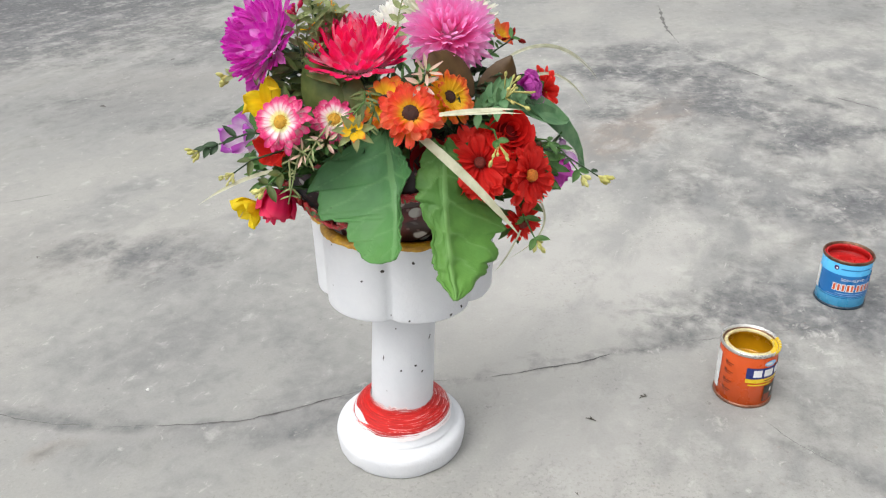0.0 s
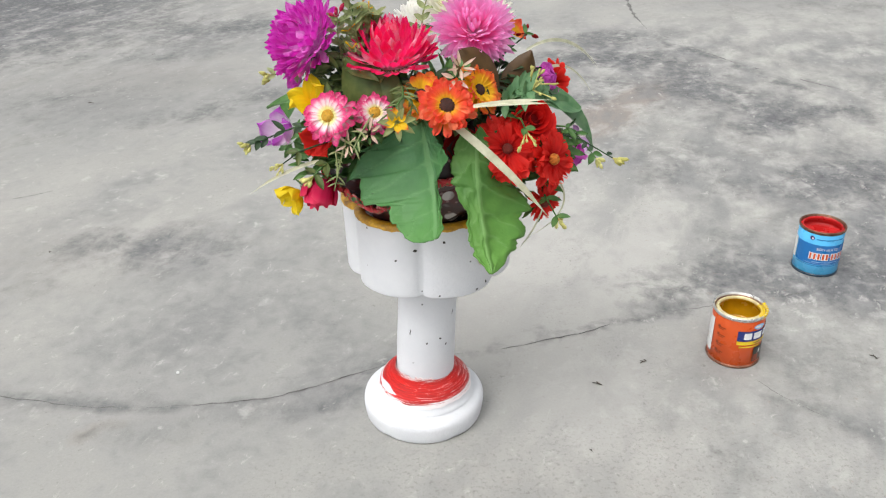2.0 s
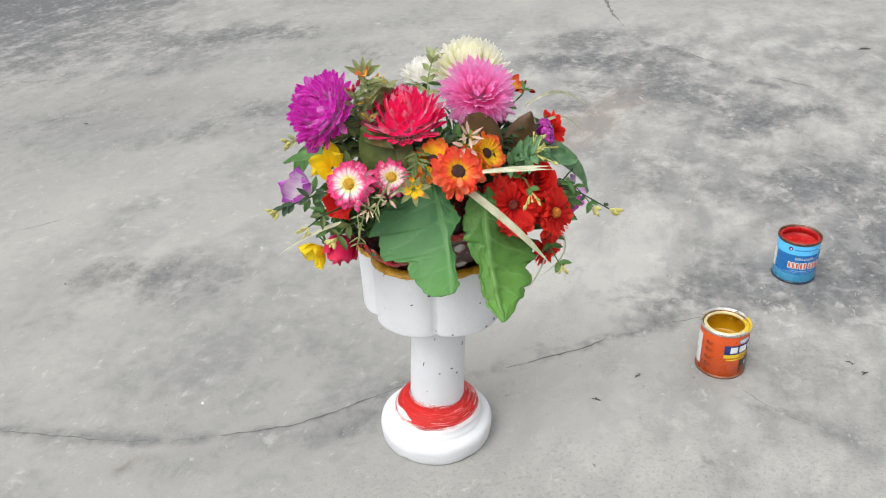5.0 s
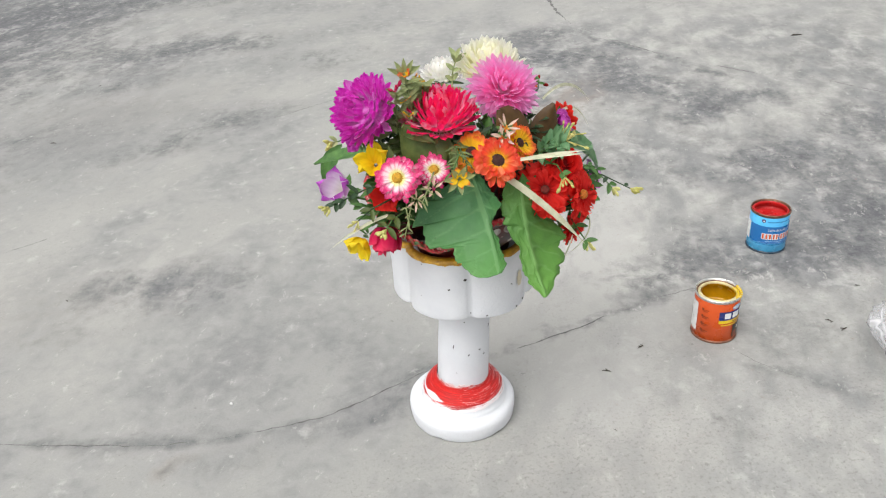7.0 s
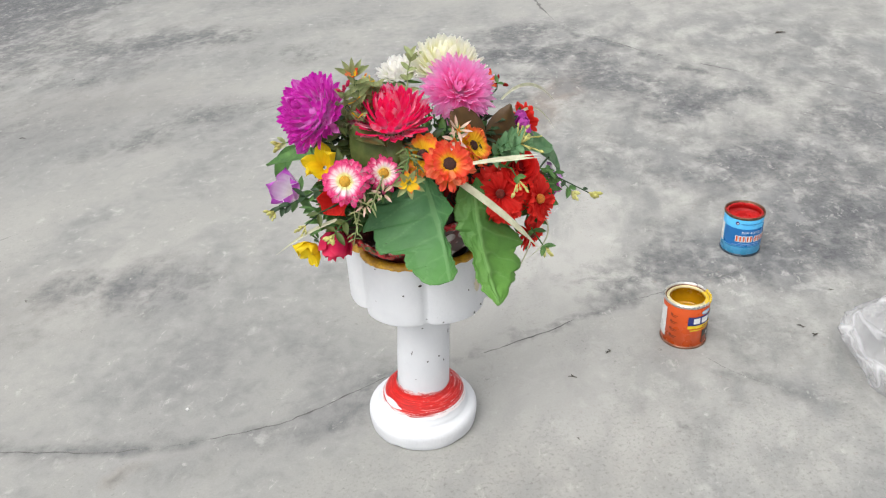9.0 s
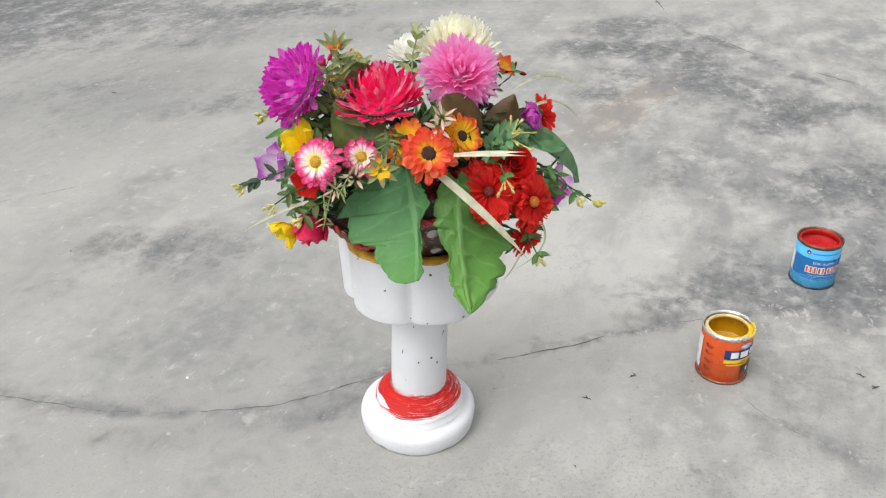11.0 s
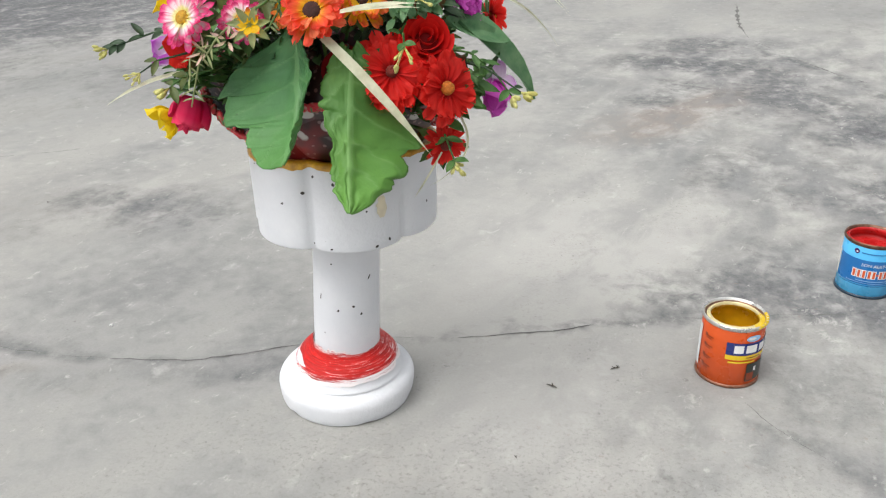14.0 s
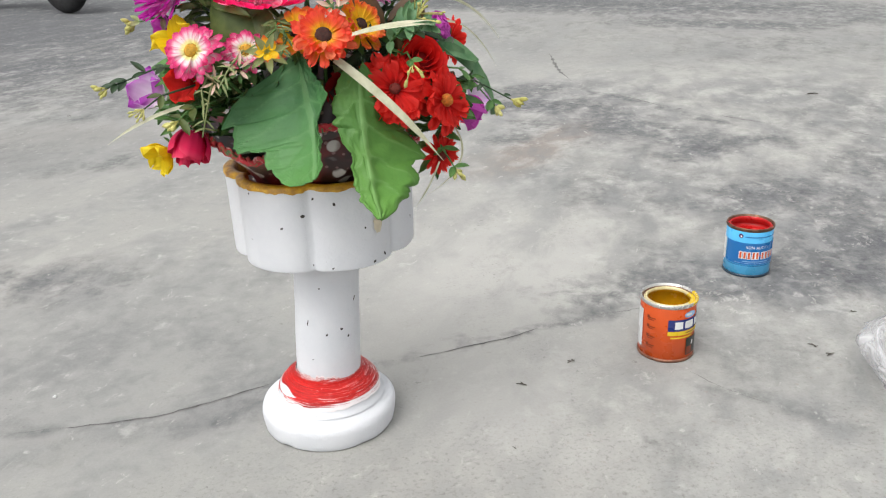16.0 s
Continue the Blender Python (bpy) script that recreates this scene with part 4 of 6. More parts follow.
def rose(pos, normal, radius, material, label, petals=18, height=1.0, opening=1.0, name="rose", green=L_GREEN, sep=0.03, closed=0.0):
    bm, lu, lv = sheet()
    m = at(pos, normal)
    for k in range(petals):
        f = (k + 1) / petals
        rr = radius * (0.10 + 0.90 * f ** 0.85) * random.uniform(0.90, 1.08)
        az, span = k * 2.4 + jig(0.2), radians(62 + 25 * (1 - f))
        top = radius * height * (0.55 - 0.42 * f * opening) + jig(radius * 0.13)
        low = -radius * height * 0.75
        rows = []
        for i in range(8):
            s = i / 7
            flare = 0.55 + 0.45 * s ** 0.7 if f > 0.2 else 0.75 + 0.25 * s
            flare *= 1 + closed * (0.6 * math.sin(math.pi * s) - 0.5 * s ** 2)
            roll = 0.16 * radius * opening * max(0, s - 0.75) / 0.25 * f
            row = []
            for j in range(11):
                q = 2 * j / 10 - 1
                a = az + span * q
                edge = 1 - 0.18 * abs(q) ** 3
                zz = low + (top - low) * s * edge - roll * 0.8 + 0.02 * radius * math.sin(9 * q + k) * s
                r2 = rr * flare + roll + 0.05 * radius * q
                v = bm.verts.new(m @ Vector((r2 * math.cos(a), r2 * math.sin(a), zz)))
                v[lu], v[lv] = s, abs(q)
                row.append(v)
            rows.append(row)
        grid_faces(bm, rows)
    floor = [bm.verts.new(m @ Vector((radius * 0.55 * math.cos(0.628 * i), radius * 0.55 * math.sin(0.628 * i), -0.25 * radius * height))) for i in range(10)]
    peak = bm.verts.new(m @ Vector((0, 0, 0.05 * radius * height)))
    for i in range(10):
        bm.faces.new((floor[i], floor[(i + 1) % 10], peak))
    return finish_flower(name, bm, material, label, Vector(pos) - Vector(normal).normalized() * radius * height * 0.6, normal, green, sep)


def bloom(name, pos, normal, radius, material, label, n=5, width=0.95, el=25, ruffle=0.08, bend=0.35, rings=1, outline=oval, spin=0, stem=True):
    """A loose bloom of a few broad petals on a green calyx."""
    m = at(pos, normal, spin)
    bm, lu, lv = sheet()
    sepals(bm, lu, lv, m, radius * 0.6)
    head = bpart(name, bm, L_GREEN, label)
    if stem:
        bpart("stalk", stalk(pos, normal), L_GREEN, "", head)
    for k in range(rings):
        for i in range(n):
            bm, lu, lv = sheet()
            base = m @ Matrix.Rotation(6.283 * (i + 0.5 * k) / n + jig(0.2), 4, "Z") @ Matrix.Translation((0, 0.003, 0.003 * k)) @ Matrix.Rotation(radians(el + 28 * k) + jig(0.25), 4, "X") @ Matrix.Rotation(jig(0.25), 4, "Y")
            petal(bm, lu, lv, base, radius * random.uniform(0.9, 1.1) * (1 - 0.15 * k), radius * width * random.uniform(0.85, 1.12), outline, bend + jig(0.3), 0.2, 8, 6, ruffle)
            bpart("petal", bm, material, "", head)
    return head


def big_leaf(root, tip, left, right, edge_l, edge_r, label, material, seed, relief=0.004, puff=0.012):
    """A broad moulded leaf with wavy lobed edges, a midrib and arched side veins, draped over the rim."""
    rnd = random.Random(seed)
    root, tip = Vector(root), Vector(tip)
    ax = (tip - root)
    ln = ax.length
    ax.normalize()
    l, r = Vector(left) - root, Vector(right) - root
    def local(p):
        along = p.dot(ax)
        return along, p - ax * along
    (sl, dl), (sr, dr) = local(l), local(r)
    across = (dr - dl).normalized()
    up = across.cross(ax).normalized()
    half_l, half_r = abs(dl.dot(across)), abs(dr.dot(across))
    low_l, low_r = dl.dot(up), dr.dot(up)
    bm, lu, lv = sheet()
    rows = []
    n, cols = 96, 36
    ph = rnd.uniform(0, 6)
    for i in range(n + 1):
        s = i / n
        wl2, wr2 = (float(np.interp(s, [e[0] for e in edge], [e[1] for e in edge])) for edge in (edge_l, edge_r))
        row = []
        for j in range(cols + 1):
            q = 2 * j / cols - 1
            body = wl2 if q < 0 else wr2
            half = (half_l if q < 0 else half_r) * body + 0.0045 * noise.noise(Vector((s * 11, seed * 3.1, 5.0 * (q > 0)))) * min(1, 8 * s * (1 - s)) + 0.0030 * noise.noise(Vector((s * 30, seed, 9.0 * (q > 0))))
            lobe = (s * 4.6 + (0.15 if q < 0 else 0.55) + 0.5 * noise.noise(Vector((s * 3, seed * 2.3, 4.0 * (q > 0))))) % 1
            half *= 1 - 0.15 * (1 - lobe ** 0.9) * min(1, 6 * s) * min(1, 5 * (1 - s))
            tooth = (s * 13 + 1.6 * noise.noise(Vector((s * 5, seed * 1.7, 3.0 * (q > 0))))) % 1
            half += (0.0034 * tooth ** 1.3 - 0.0010) * (0.55 + 0.9 * abs(noise.noise(Vector((s * 7, seed, 6.0 * (q > 0)))))) * min(1, 7 * s) * min(1, 9 * (1 - s))
            x = half * q
            side = (low_l if q < 0 else low_r) * (abs(q) ** 1.6) * min(1, body)
            vein = abs(((s * 5.5 - abs(q) ** 1.5 * 1.2 + 0.22 * noise.noise(Vector((s * 5, q * 3, seed)))) % 1) - 0.5) * 2
            rib = 0.0016 * (1 - math.exp(-(q / 0.10) ** 2)) + relief * (1 - vein ** 3.0) * (1 - 0.85 * abs(q) ** 2) * min(1, 6 * abs(q))
            wave = 0.004 * math.sin(9 * s + 2.5 * q + ph) * abs(q) + puff * (s - s * s) * 4
            wave += 0.0050 * noise.noise(Vector((s * 4, q * 2.0, seed * 2.0))) + relief * 0.5 * noise.noise(Vector((s * 14, q * 6, seed * 5.0)))
            v = bm.verts.new(root + ax * (ln * s - 0.012 * abs(q) * (1 - s)) + across * x + up * (side + rib + wave))
            v[lu], v[lv] = s, min(1.0 - vein, abs(q) * 3) if abs(q) > 0.06 else 0.0
            row.append(v)
        rows.append(row)
    grid_faces(bm, rows)
    ob = bpart("leaf", bm, material, label)
    sol = ob.modifiers.new("thickness", "SOLIDIFY")
    sol.thickness = 0.0008
    return ob


def small_leaf(bm, lu, lv, root, tip, width, up=(0, 0, 1), bend=0.3, outline=oval):
    root, tip = Vector(root), Vector(tip)
    y = (tip - root)
    ln = y.length
    y.normalize()
    x = y.cross(Vector(up))
    x = x.normalized() if x.length > 1e-4 else y.orthogonal().normalized()
    z = x.cross(y)
    m = Matrix.Translation(root) @ Matrix((x, y, z)).transposed().to_4x4()
    petal(bm, lu, lv, m @ Matrix.Rotation(bend * 0.5, 4, "X"), ln, width, outline, -bend, 0.16, 6, 4, 0.02)


def single_leaf(root, tip, width, material, label, up=(0, 0, 1), bend=0.4, outline=oval):
    bm, lu, lv = sheet()
    small_leaf(bm, lu, lv, root, tip, width, up, bend, outline)
    ob = bpart("leaf", bm, material, label)
    return ob


def blade(a, b, width, sag, label, material=None, split=1):
    """A long pale grass blade, pointed, folded a little along its middle."""
    bm, lu, lv = sheet()
    pts = arc_pts(a, b, sag, 14)
    for q in range(split):
        shift = Vector((0.0, 0.003 * q, 0.004 * q))
        rows = []
        for i, p in enumerate(pts):
            s = i / 14
            d = (pts[min(i + 1, 14)] - pts[max(i - 1, 0)]).normalized()
            side = d.cross(Vector((0.1, -0.8, 0.6))).normalized()
            lift = side.cross(d)
            w = width * 0.5 * (0.35 + 0.65 * math.sin(math.pi * min(1, 0.2 + s * 0.8) ** 0.8)) * (1 if s < 0.7 else max(0.02, (1 - s) / 0.3)) / split ** 0.5
            row = []
            for t in (-1, -0.5, 0, 0.5, 1):
                v = bm.verts.new(p + side * w * t + lift * w * 0.35 * abs(t) + shift * s)
                v[lu], v[lv] = s, abs(t)
                row.append(v)
            rows.append(row)
        grid_faces(bm, rows)
    return bpart("grass_blade", bm, material or L_STRAW, label)


def sprig(pts, leaves, size, leaf_mat, stem_mat, label, buds=0, bud_mat=None, bud_r=0.004, pairs=True, spread=0.9, bud_len=0.014, start=0.25, slim=0.42):
    """A thin twig with small oval leaves along it and a cluster of buds at its end."""
    pts = [Vector(p) for p in pts]
    fine = []
    for i in range(len(pts) - 1):
        fine += [pts[i].lerp(pts[i + 1], t / 5) for t in range(5)]
    fine.append(pts[-1])
    bm = bmesh.new()
    tube(bm, fine, 0.0016, 0.0009, 5)
    twig = bpart("sprig", bm, stem_mat, label)
    bm, lu, lv = sheet()
    for k in range(leaves):
        f = start + (1 - start) * k / max(1, leaves - 1)
        i = min(len(fine) - 2, int(f * (len(fine) - 1)))
        p, d = fine[i], (fine[i + 1] - fine[i]).normalized()
        for sgn in ((1, -1) if pairs else (1 if k % 2 else -1,)):
            side = d.cross(Vector((jig(0.6), -0.7, 0.6))).normalized() * sgn
            tip = p + (d * random.uniform(0.2, 1.0) + side * spread * random.uniform(0.5, 1.2) + Vector((jig(0.4), jig(0.4), jig(0.45)))).normalized() * size * random.uniform(0.6, 1.2)
            small_leaf(bm, lu, lv, p, tip, size * slim, (jig(0.3), -0.5, 0.8), 0.5)
    bpart("sprig_foliage", bm, leaf_mat, "", twig)
    if buds:
        for k in range(buds):
            bm = bmesh.new()
            d = (fine[-1] - fine[-3]).normalized()
            e = fine[-1] + (d + Vector((jig(0.8), jig(0.8), jig(0.8)))).normalized() * bud_len * random.uniform(0.5, 1.2)
            tube(bm, [fine[-1], fine[-1].lerp(e, 0.6), e], 0.0009, 0.0008, 4)
            ico = bmesh.ops.create_icosphere(bm, subdivisions=1, radius=bud_r * random.uniform(0.6, 1.15))
            bmesh.ops.transform(bm, matrix=Matrix.Translation(e) @ turn_to(e - fine[-1]) @ Matrix.Diagonal((0.75, 0.75, 1.5, 1)), verts=ico["verts"])
            bpart("bud", bm, bud_mat or L_LIME, "", twig)
    return twig


# large heads on top
mum((-0.213, 1.042, 0.684), (-0.66, -0.48, 0.58), 0.060, P_PURPLE, "large deep purple chrysanthemum", layers=8, count=30, width=0.24, dome=0.80, lift=14, spin=20, curl=0.50)
mum((-0.103, 1.022, 0.660), (-0.03, -0.16, 1.0), 0.066, P_HOT, "large hot pink chrysanthemum with pale petal roots", layers=8, count=32, width=0.21, dome=0.80, lift=22, curl=0.50, inner=0.9)
mum((0.014, 1.072, 0.683), (0.06, -0.66, 0.74), 0.059, P_PINK, "large soft pink chrysanthemum with slim petals", layers=7, count=34, width=0.185, dome=0.45, reach=(98, 12), lift=2, curl=0.25, inner=0.62, core=0.32)
mum((0.012, 1.165, 0.684), (0.08, -0.20, 1.0), 0.067, P_CREAM, "pale cream-yellow chrysanthemum", layers=8, count=26, width=0.26, dome=0.75, lift=20, curl=0.5)
mum((-0.060, 1.225, 0.664), (-0.12, -0.1, 1.0), 0.041, P_WHITE, "small white chrysanthemum", layers=6, count=18, width=0.30, dome=0.7, lift=24, curl=0.5)
# daisies
daisy((-0.035, 0.931, 0.623), (-0.03, -0.78, 0.62), 0.0395, P_ORANGE, C_BROWN, "orange daisy with yellow ring and dark brown disc", rings=3, count=16, width=0.29, disc_r=0.29, outline=rounded, ruffle=0.22, notch=0.13)
daisy((0.008, 0.972, 0.629), (0.55, -0.62, 0.55), 0.036, P_AMBER, C_BROWN, "yellow-orange daisy with dark brown disc", rings=3, count=15, width=0.29, disc_r=0.25, outline=rounded, ruffle=0.22, notch=0.13)
daisy((-0.066, 0.968, 0.626), (-0.45, -0.62, 0.60), 0.034, P_AMBER, C_BROWN, "yellow-orange daisy half hidden behind another", count=13)
daisy((-0.186, 0.942, 0.612), (-0.34, -0.78, 0.52), 0.0365, P_DAISY, C_YELLOW, "pink and white daisy with ochre disc", rings=3, count=19, width=0.26, disc_r=0.25, cone=2, ruffle=0.1, notch=0.06)
daisy((-0.128, 0.965, 0.606), (0.10, -0.75, 0.62), 0.029, P_DAISY, C_YELLOW, "pink and white daisy partly covered by sprigs", rings=3, count=17, width=0.27, disc_r=0.30, cone=4, ruffle=0.1, notch=0.06)
daisy((0.046, 0.953, 0.553), (0.06, -0.86, 0.48), 0.050, P_RED, C_DULL, "red gerbera daisy", rings=3, count=15, width=0.36, disc_r=0.15, outline=rounded, cone=4, ruffle=0.22, notch=0.17)
daisy((0.107, 0.950, 0.537), (0.70, -0.66, 0.26), 0.043, P_RED, C_AMBER, "red gerbera daisy with orange disc", rings=2, count=14, width=0.38, disc_r=0.19, outline=rounded, cone=8, ruffle=0.22, notch=0.17)
daisy((0.103, 0.975, 0.462), (0.45, -0.80, -0.10), 0.029, P_RED, C_DULL, "small red daisy hanging over the rim", count=16, width=0.28, outline=blunt, notch=0.12)
daisy((0.145, 1.160, 0.580), (0.90, 0.44, -0.02), 0.034, P_RED, C_YELLOW, "red daisy turned sideways", count=14, width=0.34, outline=rounded, cone=8)
# roses and buds
rose((0.084, 0.966, 0.590), (0.22, -0.80, 0.55), 0.029, P_ROSE, "open red rose", 13)
rose((-0.213, 0.972, 0.487), (-0.25, -0.40, -0.88), 0.028, P_CRIMSON, "crimson rosebud hanging down over the rim", 11, 1.20, 0.55, "rosebud", closed=0.28)
bloom("red_bloom", (-0.195, 0.975, 0.572), (-0.45, -0.70, 0.20), 0.036, P_RED, "red bloom tucked under the daisies", 5, 0.95)
rose((-0.014, 0.966, 0.552), (0.0, -0.85, 0.45), 0.024, P_DEEP, "dark red rose deep between the broad leaves", 12)
bloom("daffodil", (-0.211, 1.008, 0.608), (-0.26, -0.66, 0.68), 0.036, P_YELLOW, "bright yellow bloom", 5, 0.85, 32, rings=1, outline=roundish, ruffle=0.16)
bloom("daffodil", (-0.240, 0.998, 0.484), (-0.60, -0.50, -0.35), 0.035, P_YELLOW, "yellow bloom drooping beside a rosebud", 6, 0.80, 34, bend=0.5, ruffle=0.18, outline=roundish)
bloom("iris", (-0.262, 1.105, 0.522), (-0.40, -0.55, 0.55), 0.050, P_VIOLET, "violet and white iris bloom", 5, 0.80, 50, bend=0.30, outline=roundish)
bloom("iris", (0.148, 1.068, 0.518), (0.42, -0.45, -0.65), 0.047, P_MAUVE, "violet iris drooping over the side", 4, 1.05, 55, bend=0.45, outline=roundish)
bloom("iris", (0.156, 1.062, 0.512), (0.55, -0.55, 0.35), 0.026, P_LILAC, "pale lilac iris petals above the violet ones", 3, 1.0, 30, outline=roundish)
bloom("iris", (-0.232, 1.060, 0.628), (-0.6, -0.6, 0.3), 0.020, P_MAUVE, "small violet bloom under the purple head", 5, 0.9, 25)
bloom("carnation", (0.108, 1.085, 0.602), (0.62, -0.60, 0.40), 0.028, P_MAUVE, "ruffled violet carnation", 9, 0.75, 15, 0.16, rings=3, outline=rounded)
bloom("freesia", (0.082, 1.190, 0.650), (0.55, -0.45, 0.60), 0.024, P_ORANGE, "small orange and yellow bloom", 6, 0.6, 20)
bloom("freesia", (-0.099, 0.908, 0.613), (-0.10, -0.80, 0.55), 0.015, P_AMBER, "tiny yellow-orange bloom with green bracts", 6, 0.7, 15, stem=False)
for k in range(7):
    a = 0.9 * k + 0.3
    single_leaf((-0.099, 0.914, 0.610), (-0.099 + 0.026 * math.cos(a), 0.904, 0.612 + 0.024 * math.sin(a)), 0.009, L_SAGE, "small green bract round a tiny bloom", (0, -0.8, 0.5), 0.5)
bloom("freesia", (-0.155, 1.012, 0.746), (-0.1, -0.6, 0.75), 0.013, P_ORANGE, "tiny orange bud flower on a sage sprig", 6, 0.6, 45)
bloom("star_flower", (-0.016, 0.950, 0.668), (-0.1, -0.75, 0.65), 0.021, P_PALE, "pale blush star-shaped sprig flower", 6, 0.20, 28, stem=False)
bloom("star_flower", (-0.022, 0.945, 0.655), (0.1, -0.80, 0.45), 0.019, P_PALE, "pale blush star-shaped sprig flower", 5, 0.28, 10, stem=False)
bloom("star_flower", (-0.163, 0.925, 0.580), (-0.3, -0.85, 0.35), 0.018, P_PALE, "pale blush star-shaped sprig flower", 6, 0.18, 20, stem=False)
bloom("star_flower", (-0.135, 0.930, 0.592), (0.1, -0.85, 0.45), 0.018, P_PALE, "pale blush star-shaped sprig flower", 5, 0.24, 10, stem=False)

# the two broad leaves that hang over the front of the bowl, and one at the side
EDGE_1L = [(0, 0), (0.08, 0.15), (0.12, 0.36), (0.16, 0.66), (0.2, 0.90), (0.25, 1.03), (0.35, 1.06), (0.47, 1.00), (0.59, 0.90), (0.65, 0.78), (0.67, 0.60), (0.73, 0.60), (0.81, 0.56), (0.87, 0.48), (0.93, 0.40), (0.98, 0.30), (1, 0.16)]
EDGE_1R = [(0, 0.1), (0.1, 0.3), (0.19, 0.38), (0.30, 0.48), (0.37, 0.70), (0.41, 0.80), (0.45, 0.74), (0.49, 0.42), (0.53, 0.10), (0.60, 0.10), (0.68, 0.22), (0.83, 0.40), (0.94, 0.40), (0.985, 0.30), (1, 0.12)]
EDGE_2L = [(0, 0.25), (0.03, 0.41), (0.18, 0.74), (0.245, 0.84), (0.317, 0.72), (0.397, 0.82), (0.506, 0.64), (0.556, 0.46), (0.645, 0.57), (0.738, 0.47), (0.831, 0.38), (0.874, 0.46), (0.926, 0.22), (1, 0.05)]
EDGE_2R = [(0, 0.05), (0.06, 0.22), (0.13, 0.42), (0.25, 0.60), (0.36, 0.74), (0.481, 0.93), (0.554, 0.95), (0.61, 0.80), (0.634, 0.74), (0.716, 0.79), (0.755, 0.66), (0.84, 0.58), (0.88, 0.38), (0.951, 0.23), (1, 0.03)]
big_leaf((-0.070, 0.968, 0.600), (-0.058, 0.846, 0.478), (-0.172, 0.952, 0.530), (-0.040, 0.877, 0.572), EDGE_1L, EDGE_1R, "broad green cloth leaf draped over the bowl's front", L_BIG, 4, 0.0024, 0.016)
big_leaf((0.004, 0.940, 0.580), (0.015, 0.838, 0.428), (-0.034, 0.905, 0.532), (0.090, 0.930, 0.472), EDGE_2L, EDGE_2R, "broad bright green cloth leaf hanging below the rim", L_BIG2, 9, 0.0030, 0.012)
single_leaf((0.110, 1.050, 0.590), (0.212, 1.126, 0.476), 0.044, L_LIGHT, "broad green leaf curving down at the side", (0.25, -0.55, 0.80), 0.9)
single_leaf((0.095, 1.040, 0.590), (0.170, 1.080, 0.560), 0.055, L_LIGHT, "green leaf behind the rose", (0.0, -0.5, 0.9), 0.4)
single_leaf((-0.248, 1.215, 0.562), (-0.292, 1.225, 0.492), 0.034, L_GREEN, "green leaf hanging behind the iris", (-0.3, -0.6, 0.7), 0.9)
single_leaf((-0.200, 1.12, 0.580), (-0.305, 1.190, 0.545), 0.030, L_GREEN, "narrow green leaf at the side", (-0.2, -0.3, 0.9), 0.5)
single_leaf((0.038, 1.000, 0.622), (-0.010, 1.006, 0.676), 0.056, L_BROWN, "rounded brown leaf under the pink head", (-0.3, 0.8, -0.4), 0.25, roundish)
single_leaf((0.060, 1.020, 0.590), (0.090, 1.040, 0.661), 0.052, L_BROWN, "pointed brown leaf", (-0.3, 0.8, -0.4), 0.2)
single_leaf((-0.118, 0.972, 0.594), (-0.164, 0.998, 0.672), 0.066, L_OLIVE, "olive green leaf between the large heads", (0.3, 0.8, -0.5), 0.2)
single_leaf((-0.105, 0.975, 0.612), (-0.128, 1.000, 0.662), 0.045, L_OLIVE, "olive green leaf between the large heads", (0.3, 0.8, -0.5), 0.2)
single_leaf((0.085, 0.985, 0.510), (0.125, 0.985, 0.565), 0.045, L_BROWN, "dark leaf between the red daisies", (-0.3, 0.8, -0.4), 0.2)
for px, py, pz, dx, dy, dz, w in ((-0.165, 1.00, 0.655, 0.045, -0.02, -0.01, 0.020), (-0.19, 1.0, 0.64, 0.0, -0.02, -0.06, 0.022), (-0.095, 0.98, 0.640, 0.0, -0.025, -0.035, 0.018), (-0.09, 0.985, 0.640, 0.045, -0.02, -0.015, 0.018)):
    single_leaf((px, py, pz), (px + dx, py + dy, pz + dz), w * 0.8, L_MID, "small olive green leaf under a flower head", (0, -0.5, 0.8), 0.6)

# long pale grass blades
blade((-0.024, 0.924, 0.598), (0.098, 0.897, 0.474), 0.0115, (0.003, -0.008, 0.006), "long pale straw-green grass blade")
blade((-0.002, 0.920, 0.626), (0.090, 0.885, 0.638), 0.008, (0.0, -0.006, 0.004), "pale grass blade reaching sideways", split=2)
blade((-0.205, 0.950, 0.548), (-0.300, 0.940, 0.508), 0.005, (0, 0, 0.006), "thin pale grass blade reaching sideways")
blade((0.095, 1.120, 0.640), (0.250, 1.300, 0.550), 0.006, (0, 0, 0.03), "thin pale grass blade arching at the back", split=2)
blade((0.110, 1.100, 0.610), (0.235, 1.260, 0.515), 0.005, (0, 0, 0.03), "thin pale grass blade arching at the back")
blade((0.100, 0.980, 0.520), (0.080, 0.975, 0.405), 0.003, (0.04, -0.01, 0.0), "thin pale blade curling over the rim")
blade((0.100, 0.965, 0.455), (0.065, 0.960, 0.395), 0.0025, (0.0, -0.01, 0.0), "thin pale blade curling over the rim")

# sprigs
sprig([(-0.185, 0.975, 0.590), (-0.235, 0.960, 0.592), (-0.292, 0.955, 0.573)], 4, 0.020, L_DARK, L_DARK, "dark twig with small leaves and pale buds", 7, L_LIME, 0.0035, start=0.45)
sprig([(-0.190, 0.965, 0.570), (-0.230, 0.950, 0.562), (-0.252, 0.945, 0.548)], 1, 0.020, L_OLIVE, L_DARK, "twig with small leaves and pale buds", 7, L_LIME, 0.0035, start=0.5)
sprig([(-0.17, 0.96, 0.55), (-0.20, 0.940, 0.545), (-0.212, 0.93, 0.535)], 2, 0.024, L_OLIVE, L_GREEN, "twig with green leaves and pale yellow buds", 8, L_LIME, 0.004, start=0.4)
